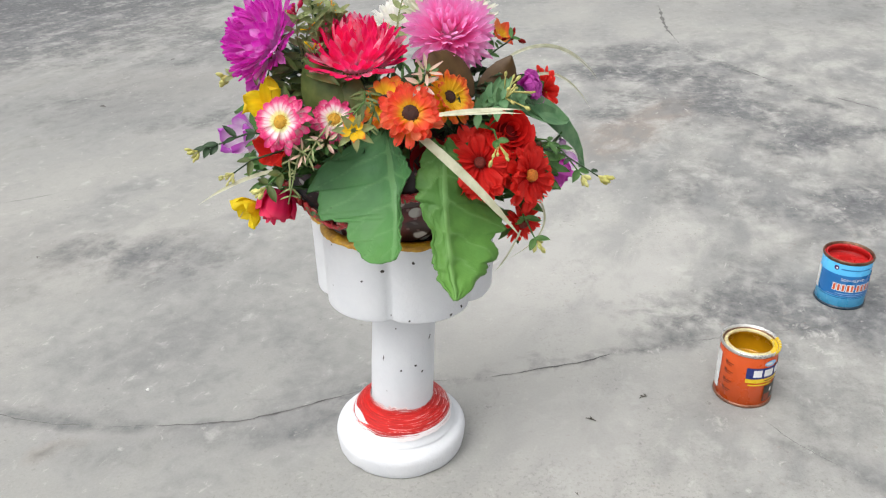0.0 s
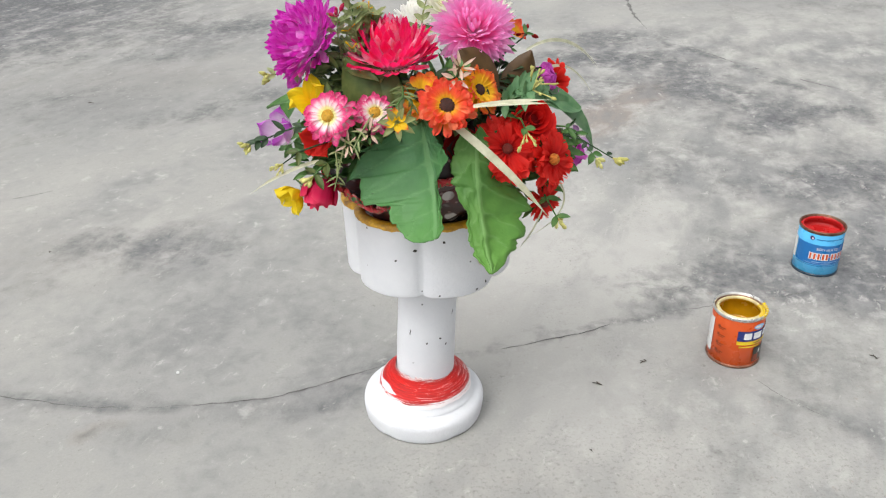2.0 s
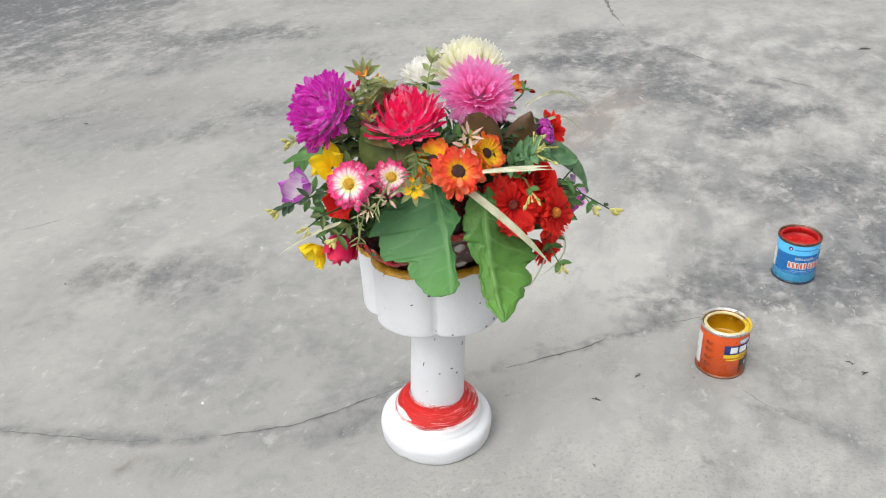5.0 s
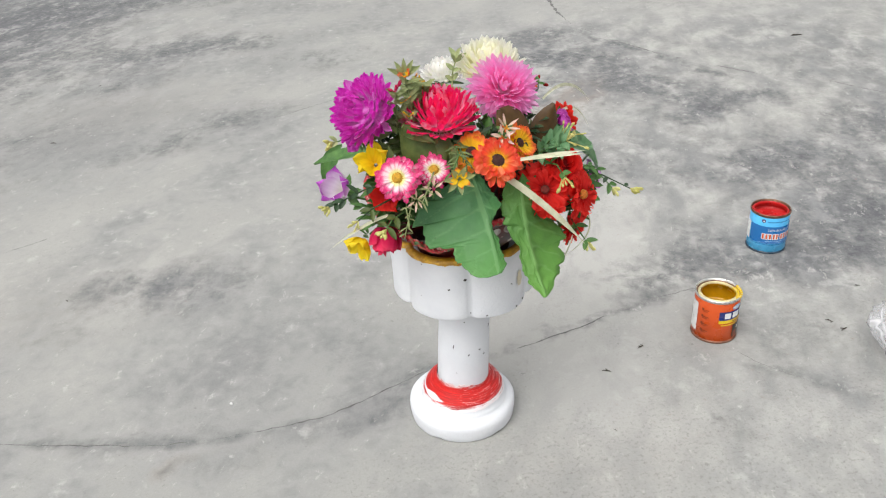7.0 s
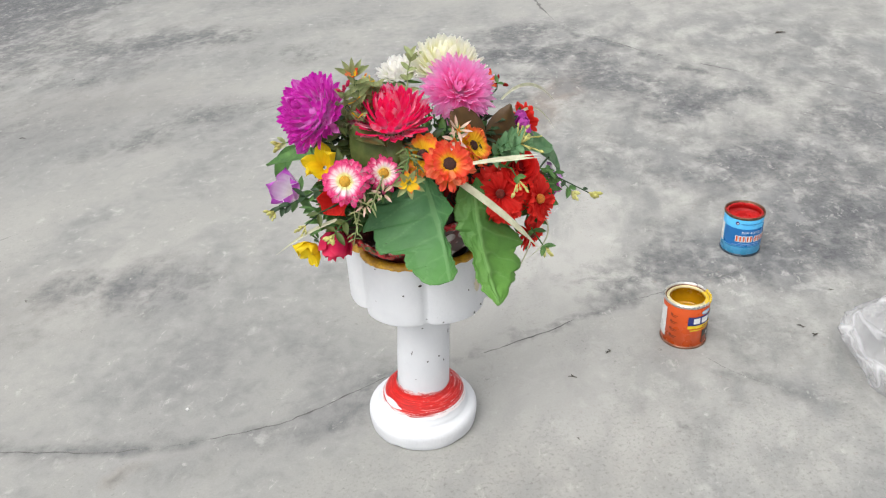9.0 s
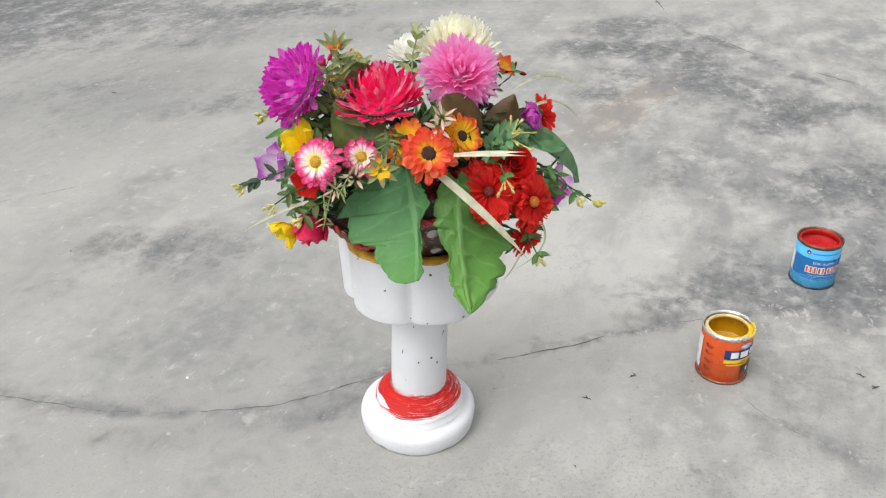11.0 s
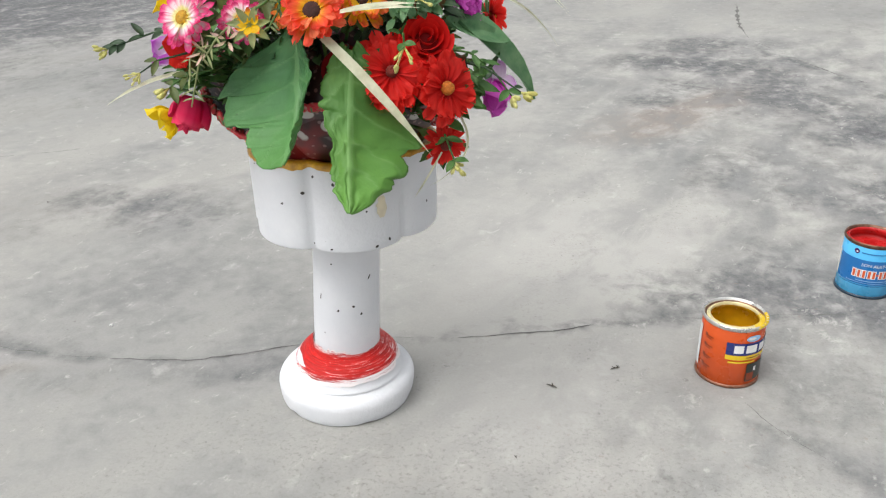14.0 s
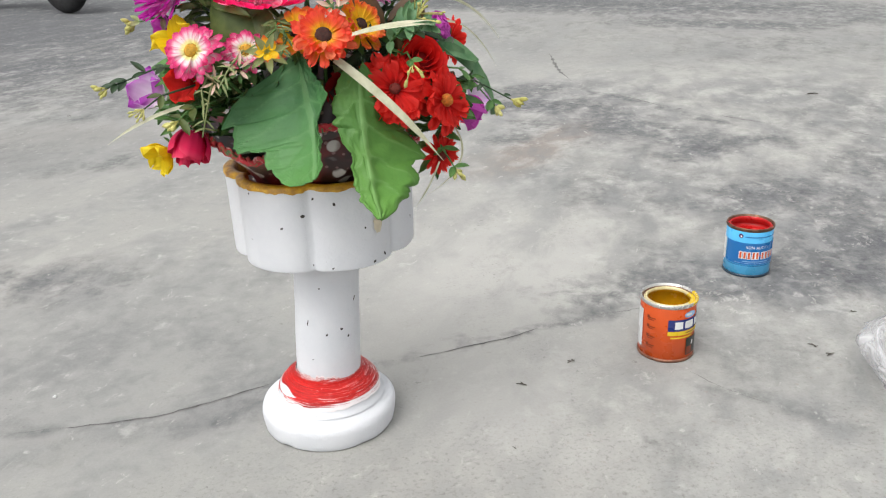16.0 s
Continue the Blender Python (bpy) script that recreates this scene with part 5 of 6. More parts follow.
sprig([(-0.225, 1.06, 0.640), (-0.250, 1.05, 0.640), (-0.268, 1.055, 0.635)], 2, 0.018, L_SAGE, L_GREEN, "sprig of pale yellow buds", 8, L_LIME, 0.004)
sprig([(0.100, 1.00, 0.560), (0.150, 0.975, 0.555), (0.192, 0.955, 0.533)], 3, 0.016, L_DARK, L_DARK, "dark twig with small leaves and pale buds", 6, L_LIME, 0.0045, start=0.3, pairs=False)
sprig([(0.09, 0.985, 0.575), (0.13, 0.985, 0.570), (0.150, 0.99, 0.555)], 3, 0.018, L_GREEN, L_GREEN, "sprig of small green leaves", 0)
sprig([(0.04, 0.985, 0.600), (0.055, 0.960, 0.620), (0.075, 0.935, 0.640)], 6, 0.026, L_LIGHT, L_GREEN, "sprig with green leaves and pale yellow berries", 6, L_LIME, 0.0032, bud_len=0.032)
sprig([(0.045, 0.985, 0.605), (0.056, 0.962, 0.630), (0.074, 0.950, 0.643)], 7, 0.021, L_LIGHT, L_GREEN, "sprig with rounded green leaves and pale yellow berries", 6, L_LIME, 0.0030, slim=0.58, bud_len=0.034, start=0.2)
sprig([(0.060, 0.985, 0.600), (0.080, 0.965, 0.622), (0.094, 0.960, 0.628)], 5, 0.020, L_LIGHT, L_GREEN, "sprig with rounded green leaves", 0, slim=0.58, start=0.2)
sprig([(0.055, 0.975, 0.590), (0.062, 0.940, 0.600), (0.066, 0.920, 0.590)], 2, 0.022, L_GREEN, L_GREEN, "sprig with pale yellow berries", 6, L_LIME, 0.0032, bud_len=0.032)
for k in range(5):
    a = 0.55 + 0.5 * k
    single_leaf((-0.155, 1.016, 0.742), (-0.155 + 0.030 * math.cos(a), 1.012, 0.742 + 0.030 * math.sin(a)), 0.008, L_SAGE, "narrow sage bract behind a tiny orange bloom", (0, -0.8, 0.5), 0.3)
for cx, cy, cz in ((-0.150, 1.02, 0.715), (-0.138, 1.022, 0.695), (-0.128, 1.03, 0.715), (-0.162, 1.018, 0.690), (-0.145, 1.01, 0.668), (-0.118, 1.035, 0.702)):
    sprig([(cx, cy + 0.03, cz - 0.04), (cx + jig(0.008), cy + 0.01, cz - 0.012), (cx + jig(0.012), cy, cz + 0.012)], 5, 0.020, L_SAGE, L_SAGE, "short sage sprig with pale oval leaves", 2, P_ORANGE, 0.002, spread=1.3, slim=0.5, start=0.1)
sprig([(-0.14, 1.03, 0.640), (-0.148, 1.015, 0.70), (-0.155, 1.012, 0.752)], 7, 0.024, L_SAGE, L_SAGE, "upright sage sprig with small leaves", 0, spread=1.2)
sprig([(-0.135, 1.05, 0.64), (-0.14, 1.03, 0.69), (-0.138, 1.02, 0.735)], 8, 0.020, L_SAGE, L_SAGE, "upright sage sprig with small leaves", 0, spread=1.3)
sprig([(-0.12, 1.04, 0.640), (-0.125, 1.035, 0.69), (-0.122, 1.03, 0.728)], 6, 0.024, L_SAGE, L_SAGE, "upright sage sprig with small leaves", 0, spread=1.0)
sprig([(-0.165, 1.04, 0.640), (-0.172, 1.02, 0.69), (-0.170, 1.01, 0.722)], 5, 0.020, L_SAGE, L_SAGE, "upright sage sprig with small leaves", 4, P_CRIMSON, 0.004)
sprig([(-0.06, 1.13, 0.650), (-0.055, 1.15, 0.69), (-0.045, 1.15, 0.725)], 5, 0.024, L_SAGE, L_SAGE, "sage sprig behind the pink heads", 0)
sprig([(-0.090, 0.97, 0.640), (-0.090, 0.950, 0.632), (-0.110, 0.915, 0.618)], 8, 0.022, L_MID, L_GREEN, "narrow-leaved green sprig hanging down", 0, start=0.05, slim=0.16)
sprig([(-0.085, 0.975, 0.635), (-0.078, 0.950, 0.622), (-0.085, 0.922, 0.605)], 7, 0.020, L_MID, L_GREEN, "narrow-leaved green sprig hanging down", 0, start=0.05, slim=0.16)
sprig([(-0.16, 0.95, 0.60), (-0.172, 0.930, 0.565), (-0.186, 0.925, 0.515)], 5, 0.016, L_SAGE, L_SAGE, "pale thin sprig hanging over the rim", 0, spread=0.7, slim=0.18)
sprig([(-0.17, 0.95, 0.59), (-0.180, 0.925, 0.57), (-0.178, 0.915, 0.55)], 4, 0.016, L_SAGE, L_SAGE, "pale thin sprig among the daisies", 0, spread=0.8, slim=0.18)
sprig([(-0.13, 0.95, 0.61), (-0.145, 0.925, 0.595), (-0.158, 0.915, 0.575)], 4, 0.016, L_SAGE, L_SAGE, "pale thin sprig among the daisies", 0, spread=0.8, slim=0.18)
sprig([(0.10, 0.975, 0.480), (0.112, 0.955, 0.460), (0.118, 0.945, 0.450)], 2, 0.022, L_GREEN, L_GREEN, "sprig with pale yellow buds over the rim", 8, L_LIME, 0.0045)
sprig([(0.12, 1.03, 0.55), (0.155, 1.01, 0.545), (0.180, 1.0, 0.515)], 2, 0.024, L_GREEN, L_GREEN, "sprig with green leaves and pale yellow buds", 6, L_LIME, 0.0045)
sprig([(0.05, 1.09, 0.64), (0.09, 1.13, 0.655), (0.10, 1.16, 0.655)], 2, 0.016, L_GREEN, L_DARK, "green sprig at the back", 5, P_RED, 0.005)

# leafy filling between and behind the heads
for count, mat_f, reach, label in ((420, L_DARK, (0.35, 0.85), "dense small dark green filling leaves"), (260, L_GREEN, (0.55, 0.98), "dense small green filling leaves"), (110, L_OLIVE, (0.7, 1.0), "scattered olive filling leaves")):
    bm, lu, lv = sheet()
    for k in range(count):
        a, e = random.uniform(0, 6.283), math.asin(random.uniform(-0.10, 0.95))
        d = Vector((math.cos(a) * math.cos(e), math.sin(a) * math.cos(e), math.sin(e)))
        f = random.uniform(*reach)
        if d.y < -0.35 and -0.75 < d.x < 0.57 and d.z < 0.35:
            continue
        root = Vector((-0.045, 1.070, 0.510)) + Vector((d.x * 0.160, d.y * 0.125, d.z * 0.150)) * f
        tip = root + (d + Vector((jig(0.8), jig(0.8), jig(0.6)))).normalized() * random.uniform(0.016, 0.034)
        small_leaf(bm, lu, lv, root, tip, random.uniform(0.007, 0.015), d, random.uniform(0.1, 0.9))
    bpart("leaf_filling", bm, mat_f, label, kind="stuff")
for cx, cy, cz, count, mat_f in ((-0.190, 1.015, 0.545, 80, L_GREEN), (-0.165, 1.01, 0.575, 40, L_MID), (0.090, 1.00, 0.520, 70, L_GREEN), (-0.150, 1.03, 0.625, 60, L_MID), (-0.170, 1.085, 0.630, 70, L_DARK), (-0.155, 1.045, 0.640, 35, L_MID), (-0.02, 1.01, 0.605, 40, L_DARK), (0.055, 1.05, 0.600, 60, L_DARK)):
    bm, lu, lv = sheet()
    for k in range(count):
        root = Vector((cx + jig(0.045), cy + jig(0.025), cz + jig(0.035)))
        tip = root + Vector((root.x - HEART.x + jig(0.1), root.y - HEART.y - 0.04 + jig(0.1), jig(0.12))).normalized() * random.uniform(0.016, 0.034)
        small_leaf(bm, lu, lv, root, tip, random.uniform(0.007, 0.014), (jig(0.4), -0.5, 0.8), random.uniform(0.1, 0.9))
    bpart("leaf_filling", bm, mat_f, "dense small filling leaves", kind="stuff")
bm = bmesh.new()
ico = bmesh.ops.create_icosphere(bm, subdivisions=3, radius=1)
for v in bm.verts:
    v.co = Vector((-0.045, 1.075, 0.50)) + Vector((v.co.x * 0.105, v.co.y * 0.128, v.co.z * 0.092)) * (1 + 0.10 * noise.noise(v.co * 3))
bpart("basket_liner", bm, M_LACQUER, "dark red printed liner round the stalks")


# ---- paint cans ----
def cyl_patch(name, parent, material, a0, a1, z0, z1, r, label="", lift=0.0):
    """A printed patch that follows the can's wall."""
    bm = bmesh.new()
    n = max(2, int(abs(a1 - a0) / 5))
    rows = [[bm.verts.new(((r + lift) * math.cos(radians(a0 + (a1 - a0) * i / n)), (r + lift) * math.sin(radians(a0 + (a1 - a0) * i / n)), z)) for i in range(n + 1)] for z in (z0, z1)]
    grid_faces(bm, rows)
    return part(name, bm, material, parent, label)


def cyl_oval(name, parent, material, angle, half, z, h, r, label="", lift=0.0):
    """An oval printed mark on the can's wall."""
    bm = bmesh.new()
    rim = [bm.verts.new(((r + lift) * math.cos(radians(angle + half * math.cos(0.3142 * i))), (r + lift) * math.sin(radians(angle + half * math.cos(0.3142 * i))), z + h * math.sin(0.3142 * i))) for i in range(20)]
    bm.faces.new(rim)
    return part(name, bm, material, parent, label)


def cyl_text(text, parent, material, angle, z, size, r):
    cu = bpy.data.curves.new("lettering", "FONT")
    cu.body, cu.size, cu.align_x, cu.align_y, cu.resolution_u = text, size, "CENTER", "CENTER", 2
    tmp = bpy.data.objects.new("lettering", cu)
    scene.collection.objects.link(tmp)
    me = bpy.data.meshes.new_from_object(tmp.evaluated_get(bpy.context.evaluated_depsgraph_get()))
    bpy.data.objects.remove(tmp)
    for v in me.vertices:
        a = radians(angle) + v.co.x / r
        v.co = Vector((r * math.cos(a), r * math.sin(a), z + v.co.y))
    me.materials.append(material)
    ob = new("lettering", me)
    ob.parent = parent
    return ob


def enamel(name, colour, rough=0.3):
    return plain(name, colour, rough, 0.0, 0.06, 30, 0.02)


TIN = plain("bare_tin", (0.80, 0.79, 0.76), 0.3, 0.85, 0.15, 50, 0.05)
OLD_TIN = plain("stained_tin", (0.27, 0.14, 0.09), 0.35, 0.7, 0.28, 90, 0.1)
FOOT_TIN = plain("rusty_foot_tin", (0.34, 0.15, 0.09), 0.40, 0.5, 0.28, 120, 0.1)
INK_WHITE, INK_NAVY, INK_YELLOW = enamel("white_ink", (0.75, 0.75, 0.74)), enamel("navy_ink", (0.018, 0.03, 0.16)), enamel("yellow_ink", (0.72, 0.50, 0.02))
INK_BLACK, INK_RED, INK_BLUE, INK_MAROON = enamel("black_ink", (0.02, 0.025, 0.02)), enamel("orange_red_ink", (0.62, 0.10, 0.03)), enamel("mid_blue_ink", (0.015, 0.15, 0.42)), enamel("maroon_ink", (0.22, 0.035, 0.008))
INK_SKY, INK_DEEP = enamel("pale_blue_ink", (0.30, 0.50, 0.75)), enamel("deep_purple_ink", (0.06, 0.015, 0.10))
CAN_ORANGE, CAN_BLUE = enamel("orange_tinplate", (0.62, 0.085, 0.012)), enamel("sky_blue_tinplate", (0.10, 0.49, 0.85))
WET_YELLOW = plain("wet_ochre_paint", (0.55, 0.29, 0.006), 0.25, 0, 0.12, 30, 0.05)
WET_RED = plain("wet_scarlet_paint", (0.46, 0.012, 0.012), 0.3, 0, 0.12, 30, 0.05)
INK_FOOT = enamel("dark_teal_foot", (0.012, 0.035, 0.06))
LIP_YELLOW = plain("yellow_smeared_tin", (0.80, 0.70, 0.38), 0.35, 0.3, 0.12, 70, 0.1)
SPILL = plain("spilled_yellow_paint", (0.70, 0.48, 0.02), 0.25, 0, 0.1, 40, 0.1)


def paint_can(pos, radius, height, body_mat, rim_mat, foot_mat, wet_mat, level, label, lip_mat, lip=1.0):
    can = tagged(new("paint_can"), label, "paint can")
    can.location = pos
    R, H = radius, height
    bm = bmesh.new()
    rows = lathe(bm, [(R * 0.2, 0.003), (R - 0.003, 0.003), (R - 0.0008, 0.0045), (R - 0.0008, H - 0.008), (R - 0.0020, H - 0.006)], 56)
    bm.faces.new(rows[0][::-1])
    part("body", bm, body_mat, can)
    bm = bmesh.new()
    lathe(bm, [(R - 0.006, 0.0022), (R - 0.001, 0.0), (R + 0.0012, 0.0010), (R + 0.0015, 0.0032), (R + 0.0005, 0.0056), (R - 0.001, 0.006)], 56)
    part("foot_bead", bm, foot_mat, can)
    bm = bmesh.new()
    lathe(bm, [(R - 0.001, H - 0.0085), (R + 0.0008, H - 0.0062), (R + 0.0014, H - 0.0035), (R + 0.0010, H - 0.0008), (R, H), (R - 0.0018, H - 0.0010), (R - 0.0028, H - 0.0045), (R - 0.0034, H - 0.0062)], 64)
    part("top_rim", bm, rim_mat, can, "pressed tin rim")
    bm = bmesh.new()
    lathe(bm, [(R - 0.0032, H - 0.0064), (R - lip * 0.0062, H - 0.0060), (R - lip * 0.0080, H - 0.0040), (R - lip * 0.0100, H - 0.0026), (R - lip * 0.0115, H - 0.0040), (R - lip * 0.0117, H - 0.0080)], 64)
    part("lid_seat", bm, lip_mat, can, "inner lip that holds the lid")
    bm = bmesh.new()
    rows = lathe(bm, [(R - lip * 0.0112, H - 0.0060), (R - lip * 0.0108, H - 0.012), (R - 0.0030, H - 0.016), (R - 0.0026, level + 0.002), (R - 0.0034, level), (R * 0.4, level - 0.0004)], 56)
    bm.faces.new(rows[-1])
    part("paint_inside", bm, wet_mat, can, "wet paint coating the inside")
    return can


F0 = -112.5
can = paint_can((0.533, 1.215, 0), 0.0490, 0.1115, CAN_ORANGE, TIN, FOOT_TIN, WET_YELLOW, 0.060, "open orange paint can with tin rim and ochre-yellow paint inside", LIP_YELLOW)
R = 0.0490
cyl_patch("label_panel", can, INK_WHITE, F0 - 100, F0 - 58, 0.018, 0.092, R, "white information panel", 0.0002)
for i, z in enumerate((0.028, 0.045, 0.064, 0.081)):
    cyl_patch("text_bar", can, INK_MAROON, F0 - 42, F0 - 24, z, z + 0.0018, R, "", 0.0003)
    cyl_patch("text_bar", can, INK_MAROON, F0 - 42, F0 - 28, z - 0.0035, z - 0.0020, R, "", 0.0003)
    cyl_patch("text_bar", can, INK_MAROON, F0 - 44, F0 - 38, z - 0.0008, z + 0.0050, R, "", 0.0004)
cyl_patch("name_block", can, INK_NAVY, F0 + 2, F0 + 118, 0.062, 0.084, R, "navy name block", 0.0003)
for a0, a1, z0, z1 in ((16, 33, 0.066, 0.080), (38, 60, 0.066, 0.080), (66, 84, 0.066, 0.080), (90, 108, 0.066, 0.080)):
    cyl_patch("name_bar", can, INK_WHITE, F0 + a0, F0 + a1, z0, z1, R, "", 0.0006)
cyl_patch("stripe", can, INK_YELLOW, F0 + 2, F0 + 118, 0.0535, 0.0615, R, "yellow stripe", 0.0003)
cyl_patch("text_bar", can, INK_MAROON, F0 + 40, F0 + 70, 0.0565, 0.0582, R, "", 0.0006)
cyl_patch("text_bar", can, INK_YELLOW, F0 + 8, F0 + 60, 0.0475, 0.0505, R, "", 0.0003)
cyl_patch("picture", can, INK_BLACK, F0 + 44, F0 + 95, 0.012, 0.045, R, "dark printed picture", 0.0003)
cyl_patch("picture_detail", can, INK_MAROON, F0 + 46, F0 + 62, 0.014, 0.028, R, "", 0.0006)
cyl_patch("picture_detail", can, INK_WHITE, F0 + 60, F0 + 66, 0.030, 0.038, R, "", 0.0006)
cyl_oval("emblem", can, INK_SKY, F0 + 50, 15, 0.0920, 0.0058, R, "pale blue oval emblem", 0.0008)
cyl_oval("emblem_detail", can, INK_WHITE, F0 + 46, 8, 0.0925, 0.0026, R, "", 0.0013)
# paint run over the rim
bm = bmesh.new()
rows = []
for r, z in ((R - 0.0122, 0.1040), (R - 0.0112, 0.1083), (R - 0.0095, 0.1093), (R - 0.0060, 0.1061), (R - 0.0032, 0.1062), (R - 0.0020, 0.1106), (R + 0.0001, 0.1118), (R + 0.0017, 0.1100), (R + 0.0018, 0.1075)):
    rows.append([bm.verts.new((r * math.cos(radians(F0 + 55 + 70 * i / 20)), r * math.sin(radians(F0 + 55 + 70 * i / 20)), z - (0.002 if i in (0, 20) else 0.0004 * math.sin(2.1 * i)))) for i in range(21)])
grid_faces(bm, rows)
part("paint_run", bm, SPILL, can, "yellow paint run over the rim")
bm = bmesh.new()
lathe(bm, [(R - 0.0062, 0.1053), (R - 0.0040, 0.1058), (R - 0.0030, 0.1072)], 64)
part("lid_groove", bm, OLD_TIN, can, "dark brown groove inside the rim")

G0 = -118.5
can = paint_can((0.841, 1.530, 0), 0.0490, 0.1115, CAN_BLUE, OLD_TIN, INK_FOOT, WET_RED, 0.088, "open sky-blue paint can with stained rim and red paint inside", WET_RED, 0.75)
cyl_patch("label_panel", can, INK_WHITE, G0 - 100, G0 - 64, 0.030, 0.080, R, "white information panel", 0.0002)
cyl_patch("name_band", can, INK_BLUE, G0 - 60, G0 + 110, 0.030, 0.079, R, "mid-blue band", 0.0003)
for a0, a1 in ((-18, -13), (-8, -3), (2, 7), (13, 18), (22, 27), (36, 41), (46, 51), (57, 62), (68, 73)):
    cyl_patch("name_bar", can, INK_WHITE, G0 + a0 - 2, G0 + a1 + 2, 0.0425, 0.0595, R, "", 0.0006)
    cyl_patch("name_bar", can, INK_RED, G0 + a0, G0 + a1, 0.0440, 0.0580, R, "", 0.0009)
cyl_patch("name_bar", can, INK_RED, G0 + 29, G0 + 34, 0.0500, 0.0530, R, "", 0.0009)
cyl_text("SON ALKYD", can, INK_WHITE, G0 + 24, 0.0690, 0.0088, R + 0.0007)
cyl_patch("text_bar", can, INK_SKY, G0 - 10, G0 + 60, 0.0365, 0.0378, R, "", 0.0006)
cyl_patch("text_bar", can, INK_SKY, G0 - 30, G0 + 80, 0.0325, 0.0333, R, "", 0.0006)
cyl_patch("text_bar", can, INK_BLUE, G0 - 8, G0 + 80, 0.0915, 0.0935, R, "", 0.0003)
cyl_patch("stripe", can, INK_BLUE, G0 - 55, G0 + 110, 0.0265, 0.0278, R, "", 0.0003)
cyl_oval("emblem", can, INK_DEEP, G0 - 19, 5.8, 0.0938, 0.0050, R, "small dark round emblem", 0.0004)
cyl_oval("emblem_detail", can, INK_WHITE, G0 - 18, 2.2, 0.0930, 0.0020, R, "", 0.0008)

# ---- the plastic bag ----
bag = tagged(new("plastic_bag"), "crumpled clear plastic bag with pale contents standing on the concrete", "plastic bag")
bag.location = (0.975, 0.940, 0)
NECK = Vector((0.006, 0.085, 0.245))
bm = bmesh.new()
n, k = 160, 46
rows = []
for j in range(k + 1):
    s = j / k
    ring = []
    for i in range(n):
        a = 6.283 * i / n
        ca, sa = math.cos(a), math.sin(a)
        fold = 1 - abs(noise.noise(Vector((ca * 2.6, sa * 2.6, s * 0.8)))) * 2
        crease = 1 - abs(noise.noise(Vector((ca * 6.0 + s * 1.5, sa * 6.0, 3 + s * 2.2)))) * 2.2
        ear = math.exp(-(((math.degrees(a) - 132 + 180) % 360 - 180) / 30) ** 2) * math.sin(math.pi * min(1, s * 1.9)) ** 1.2
        r = 0.146 * (1 + 0.10 * math.sin(math.pi * min(1, s * 1.2)) + 0.10 * noise.noise(Vector((ca * 1.4, sa * 1.4, s)))) + 0.042 * ear
        sharp = 1 - abs(noise.noise(Vector((ca * 12 + s * 3, sa * 12 - s * 2, 9 + s * 6)))) * 2.4
        near, far = noise.voronoi(Vector((ca * 4.2, sa * 4.2, s * 7)))[0][:2]
        crumple = max(0.0, 1 - (far - near) / 0.22)
        r *= 1 + (0.085 * fold + 0.035 * crease + 0.016 * sharp + 0.055 * crumple) * (0.35 + s)
        gather = max(0.0, (s - 0.24) / 0.76) ** 1.1
        r = r * (1 - gather) + gather * (0.016 + 0.010 * fold)
        z = 0.001 + NECK.z * s * (1 + 0.16 * noise.noise(Vector((ca * 1.7, sa * 1.7, 7))) * (1 - gather) + 0.05 * crease * s)
        ring.append(bm.verts.new((r * ca + NECK.x * gather, r * sa + NECK.y * gather, max(0.001, z))))
    rows.append(ring)
grid_faces(bm, rows, True)
bm.faces.new(rows[0][::-1])
BAG_FILM = film()
body = part("bag_film", bm, BAG_FILM, bag, "thin crumpled clear film")
bm = bmesh.new()
rows = []
for j in range(13):
    s = j / 12
    ring = []
    for i in range(96):
        a = 6.283 * i / 96
        ruff = noise.noise(Vector((math.cos(a) * 3.4, math.sin(a) * 3.4, 11 + s)))
        r = 0.018 + 0.040 * s ** 1.2 * (1 + 0.9 * ruff)
        ring.append(bm.verts.new((NECK.x - 0.035 * s + r * math.cos(a), NECK.y + 0.018 * s + 0.7 * r * math.sin(a), NECK.z - 0.004 + 0.036 * s * (1 + 0.8 * ruff))))
    rows.append(ring)
grid_faces(bm, rows, True)
part("bag_neck", bm, BAG_FILM, bag, "ruffled open neck of the bag")
bm = bmesh.new()
ico = bmesh.ops.create_icosphere(bm, subdivisions=5, radius=1)
for v in bm.verts:
    c = v.co.copy()
    q = 1 + 0.20 * noise.noise(c * 2.2) + 0.16 * noise.noise(c * 5) + 0.05 * noise.noise(c * 14)
    v.co = Vector((0.010 + 0.098 * c.x * q, 0.004 + 0.100 * c.y * q, max(0.003, 0.042 + 0.040 * c.z * q)))
part("bag_contents", bm, plain("pale_powder", (0.36, 0.30, 0.28), 0.9, 0, 0.22, 30, 0.4), bag, "pale greyish-pink powder")


# ---- litter on the ground ----
L_DRY, L_DRY2 = leafy("dry_leaf", (0.035, 0.028, 0.020), (0.085, 0.068, 0.050)), leafy("pale_dry_leaf", (0.24, 0.20, 0.10), (0.40, 0.34, 0.20))


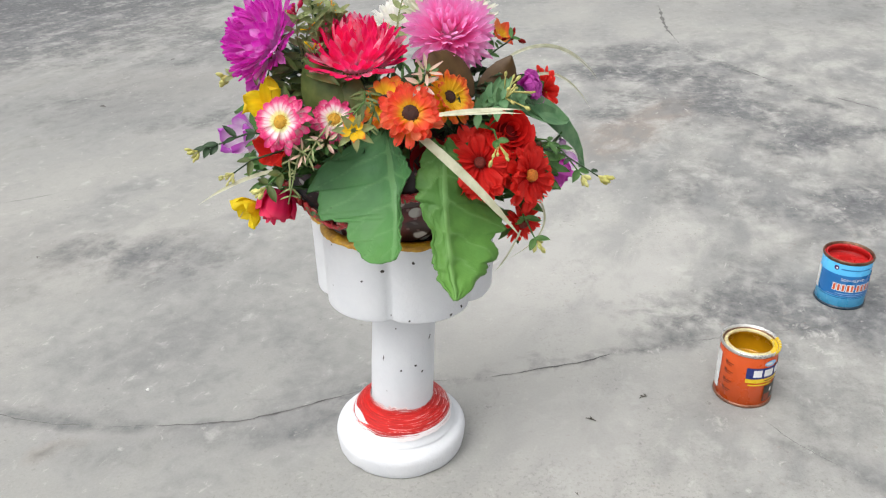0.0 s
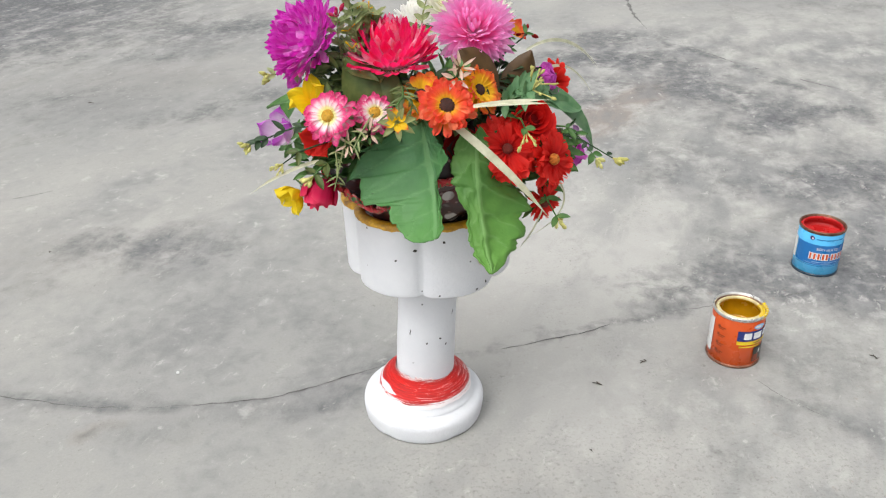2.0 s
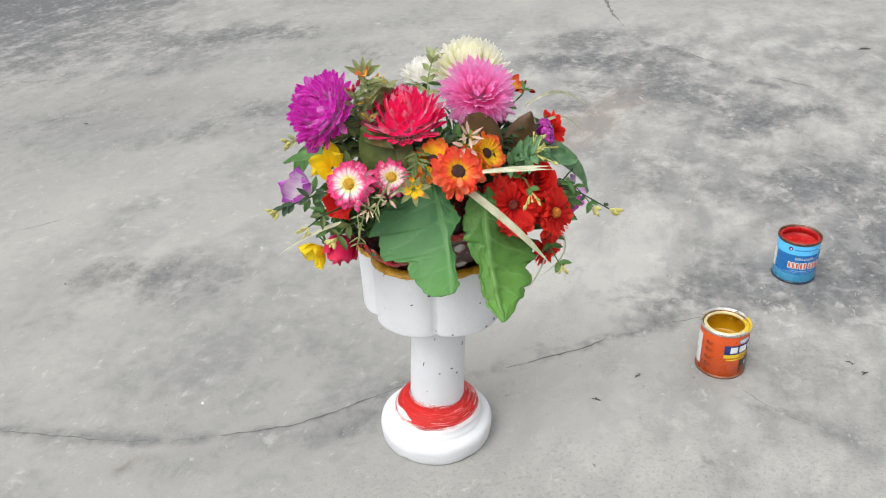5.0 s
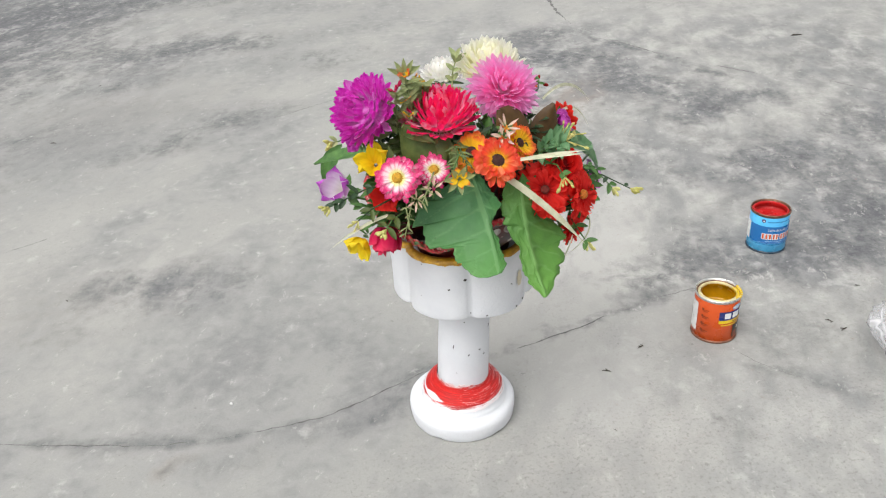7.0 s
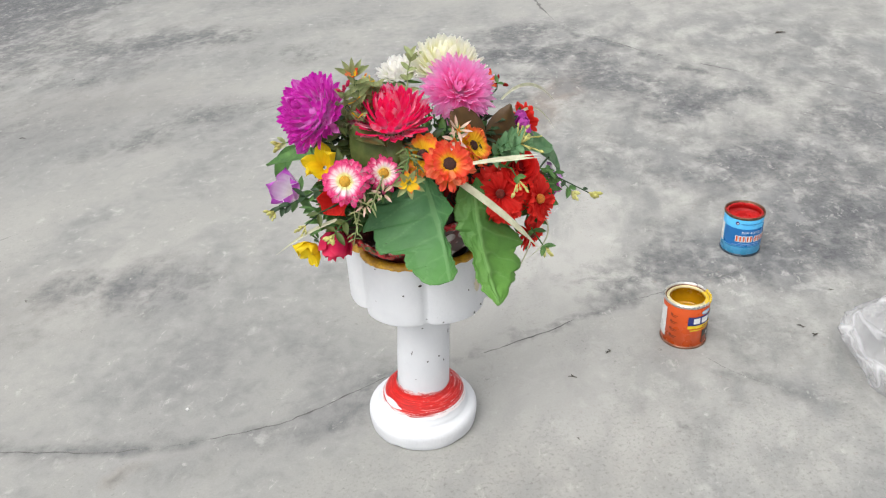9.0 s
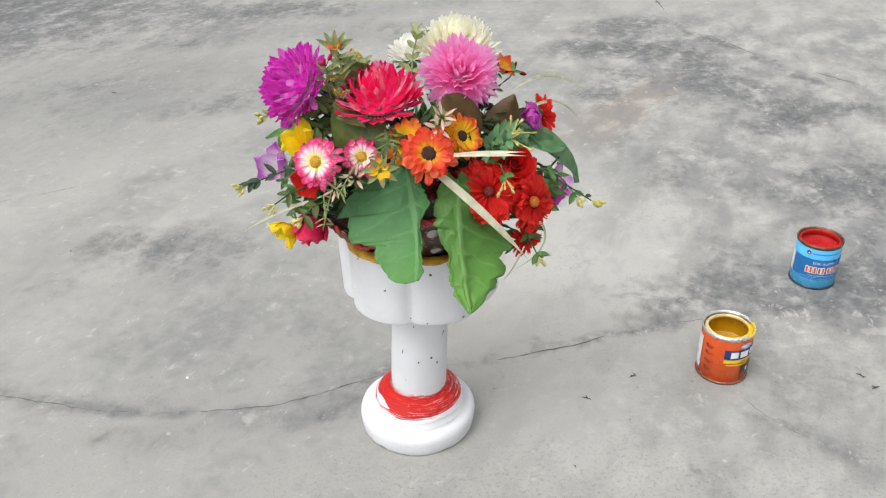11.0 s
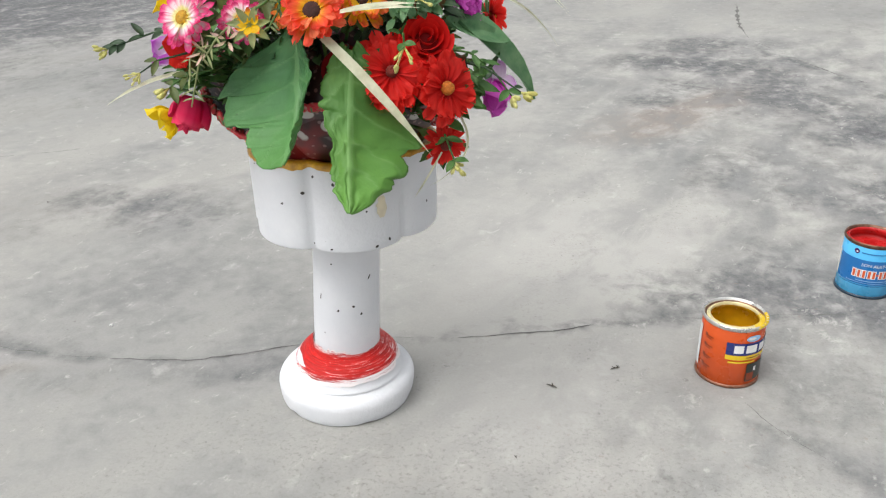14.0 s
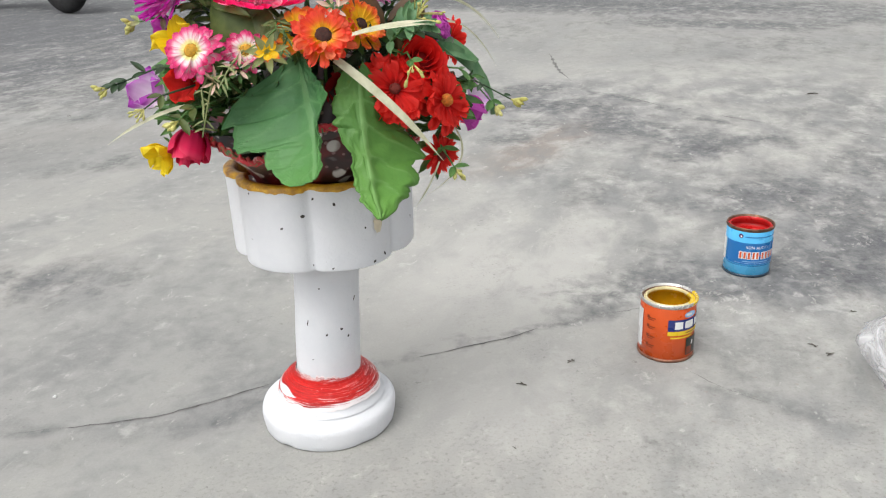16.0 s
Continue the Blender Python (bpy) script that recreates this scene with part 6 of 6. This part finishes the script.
def scrap(x, y, size, turn, material, label, category="dry leaf"):
    """A small curled leaf fragment on the ground."""
    bm, lu, lv = sheet()
    petal(bm, lu, lv, Matrix.Translation((0, -size / 2, 0.0012)) @ Matrix.Rotation(0.25, 4, "X"), size, size * 0.17, oval, -0.5, 0.30, 6, 4, 0.2)
    petal(bm, lu, lv, Matrix.Translation((0, -size * 0.1, 0.0012)) @ Matrix.Rotation(-0.9, 4, "Z") @ Matrix.Rotation(0.2, 4, "X"), size * 0.5, size * 0.14, oval, -0.4, 0.3, 5, 4, 0.2)
    low = min(v.co.z for v in bm.verts)
    for v in bm.verts:
        v.co.z += 0.0006 - low
    ob = part("dry_leaf", bm, material, None)
    ob.matrix_basis = pose(x, y, 0, 0, 0, turn)
    return tagged(ob, label, category, "leaf scraps on the concrete")


for x, y, size, turn in ((0.250, 1.140, 0.022, 60), (0.353, 1.200, 0.018, 110), (0.357, 1.206, 0.012, 20), (0.798, 1.180, 0.018, 40), (0.803, 1.174, 0.012, 100), (0.812, 1.142, 0.022, 110), (0.946, 1.290, 0.016, 80), (-0.965, 1.765, 0.018, 30),
                         (-1.212, 2.913, 0.030, 70), (-1.139, 3.546, 0.025, 0), (1.916, 3.153, 0.060, 80), (0.200, 0.965, 0.010, 30), (0.545, 1.31, 0.012, 60)):
    scrap(x, y, size * 0.85, turn, L_DRY, "curled dark dry leaf scrap on the concrete")
scrap(-2.528, 6.078, 0.16, 100, L_DRY2, "pale dry leaf on the concrete")
bm = bmesh.new()
bmesh.ops.create_icosphere(bm, subdivisions=2, radius=0.0035)
for v in bm.verts:
    v.co *= 1 + 0.3 * noise.noise(v.co * 400)
    v.co.z = max(0, v.co.z * 0.7 + 0.0018)
ob = part("pebble", bm, INK_WHITE, None)
ob.location = (-0.543, 1.243, 0)
tagged(ob, "tiny white pebble on the concrete", "pebble")

# ---- the parked motorbike far behind ----
RUBBER = plain("tyre_rubber", (0.008, 0.008, 0.009), 0.85, 0, 0.2, 40, 0.2)
ALLOY = plain("grey_wheel_metal", (0.42, 0.42, 0.43), 0.35, 0.9, 0.1, 30)
BIKE_PAINT = plain("dark_bike_paint", (0.03, 0.032, 0.035), 0.25, 0, 0.05, 8)
SEAT = plain("black_vinyl", (0.02, 0.02, 0.02), 0.6)
bike = tagged(new("parked_motorbike"), "dark parked motorbike with black tyres at the yard's far side", "motorbike")
bike.matrix_basis = pose(-2.29, 7.87, 0, 0, 0, 141.7)


def bike_wheel(x):
    bm = bmesh.new()
    lathe(bm, [(0.135, -0.045), (0.20, -0.060), (0.265, -0.055), (0.290, -0.025), (0.294, 0.0), (0.290, 0.025), (0.265, 0.055), (0.20, 0.060), (0.135, 0.045), (0.135, -0.045)], 48)
    m = Matrix.Translation((x, 0, 0.2945)) @ Matrix.Rotation(radians(90), 4, "X")
    bm.transform(m)
    tyre = part("tyre", bm, RUBBER, bike, "black rubber tyre")
    bm = bmesh.new()
    lathe(bm, [(0.136, -0.044), (0.128, -0.036), (0.122, 0.0), (0.128, 0.036), (0.136, 0.044)], 40)
    tube(bm, [(0, 0, -0.05), (0, 0, 0.05)], 0.035, n=14)
    for i in range(18):
        a = 6.283 * i / 18
        tube(bm, [(0.033 * math.cos(a + 0.5), 0.033 * math.sin(a + 0.5), 0.03 * (-1) ** i), (0.126 * math.cos(a), 0.126 * math.sin(a), 0)], 0.0022, n=4)
    bm.transform(m)
    part("wheel_rim", bm, ALLOY, tyre, "spoked metal rim")
    bm = bmesh.new()
    rows = []
    for i in range(15):
        a = radians(20 + 140 * i / 14)
        rows.append([bm.verts.new((x + r * math.cos(a), y, 0.2945 + r * math.sin(a))) for y, r in ((-0.07, 0.300), (-0.06, 0.325), (0.0, 0.335), (0.06, 0.325), (0.07, 0.300))])
    grid_faces(bm, rows)
    part("mudguard", bm, BIKE_PAINT, bike)


bike_wheel(0.0)
bike_wheel(1.24)
bm = bmesh.new()
for y in (-0.075, 0.075):
    tube(bm, [(0, y, 0.2945), (0.14, y, 0.62), (0.22, y, 0.82)], 0.018, n=8)
tube(bm, [(0.20, -0.30, 0.98), (0.24, -0.12, 0.96), (0.25, 0.0, 0.93), (0.24, 0.12, 0.96), (0.20, 0.30, 0.98)], 0.012, n=8)
tube(bm, [(0.25, 0, 0.93), (0.21, 0, 0.80)], 0.02, n=8)
part("fork", bm, ALLOY, bike, "metal front fork and handlebar")


def bike_shell(name, sections, material):
    bm = bmesh.new()
    rows = [[bm.verts.new((x, w * math.cos(6.283 * i / 16), z + h * math.sin(6.283 * i / 16))) for i in range(16)] for x, w, z, h in sections]
    grid_faces(bm, rows, True)
    bm.faces.new(rows[0][::-1])
    bm.faces.new(rows[-1])
    part(name, bm, material, bike)


bike_shell("leg_shield", [(0.18, 0.05, 0.84, 0.08), (0.30, 0.17, 0.66, 0.16), (0.42, 0.13, 0.50, 0.12), (0.60, 0.09, 0.42, 0.09)], BIKE_PAINT)
bike_shell("engine", [(0.46, 0.06, 0.34, 0.06), (0.55, 0.11, 0.33, 0.10), (0.78, 0.12, 0.33, 0.10), (0.90, 0.06, 0.31, 0.06)], ALLOY)
bike_shell("tail_body", [(0.55, 0.07, 0.52, 0.08), (0.80, 0.14, 0.62, 0.11), (1.20, 0.14, 0.68, 0.09), (1.52, 0.05, 0.74, 0.04)], BIKE_PAINT)
bike_shell("saddle", [(0.62, 0.08, 0.73, 0.03), (0.80, 0.13, 0.76, 0.045), (1.25, 0.13, 0.79, 0.045), (1.42, 0.08, 0.80, 0.03)], SEAT)
bm = bmesh.new()
tube(bm, [(0.70, 0.10, 0.24), (0.74, 0.20, 0.12), (0.76, 0.26, 0.006)], 0.012, n=8)
part("side_stand", bm, ALLOY, bike)
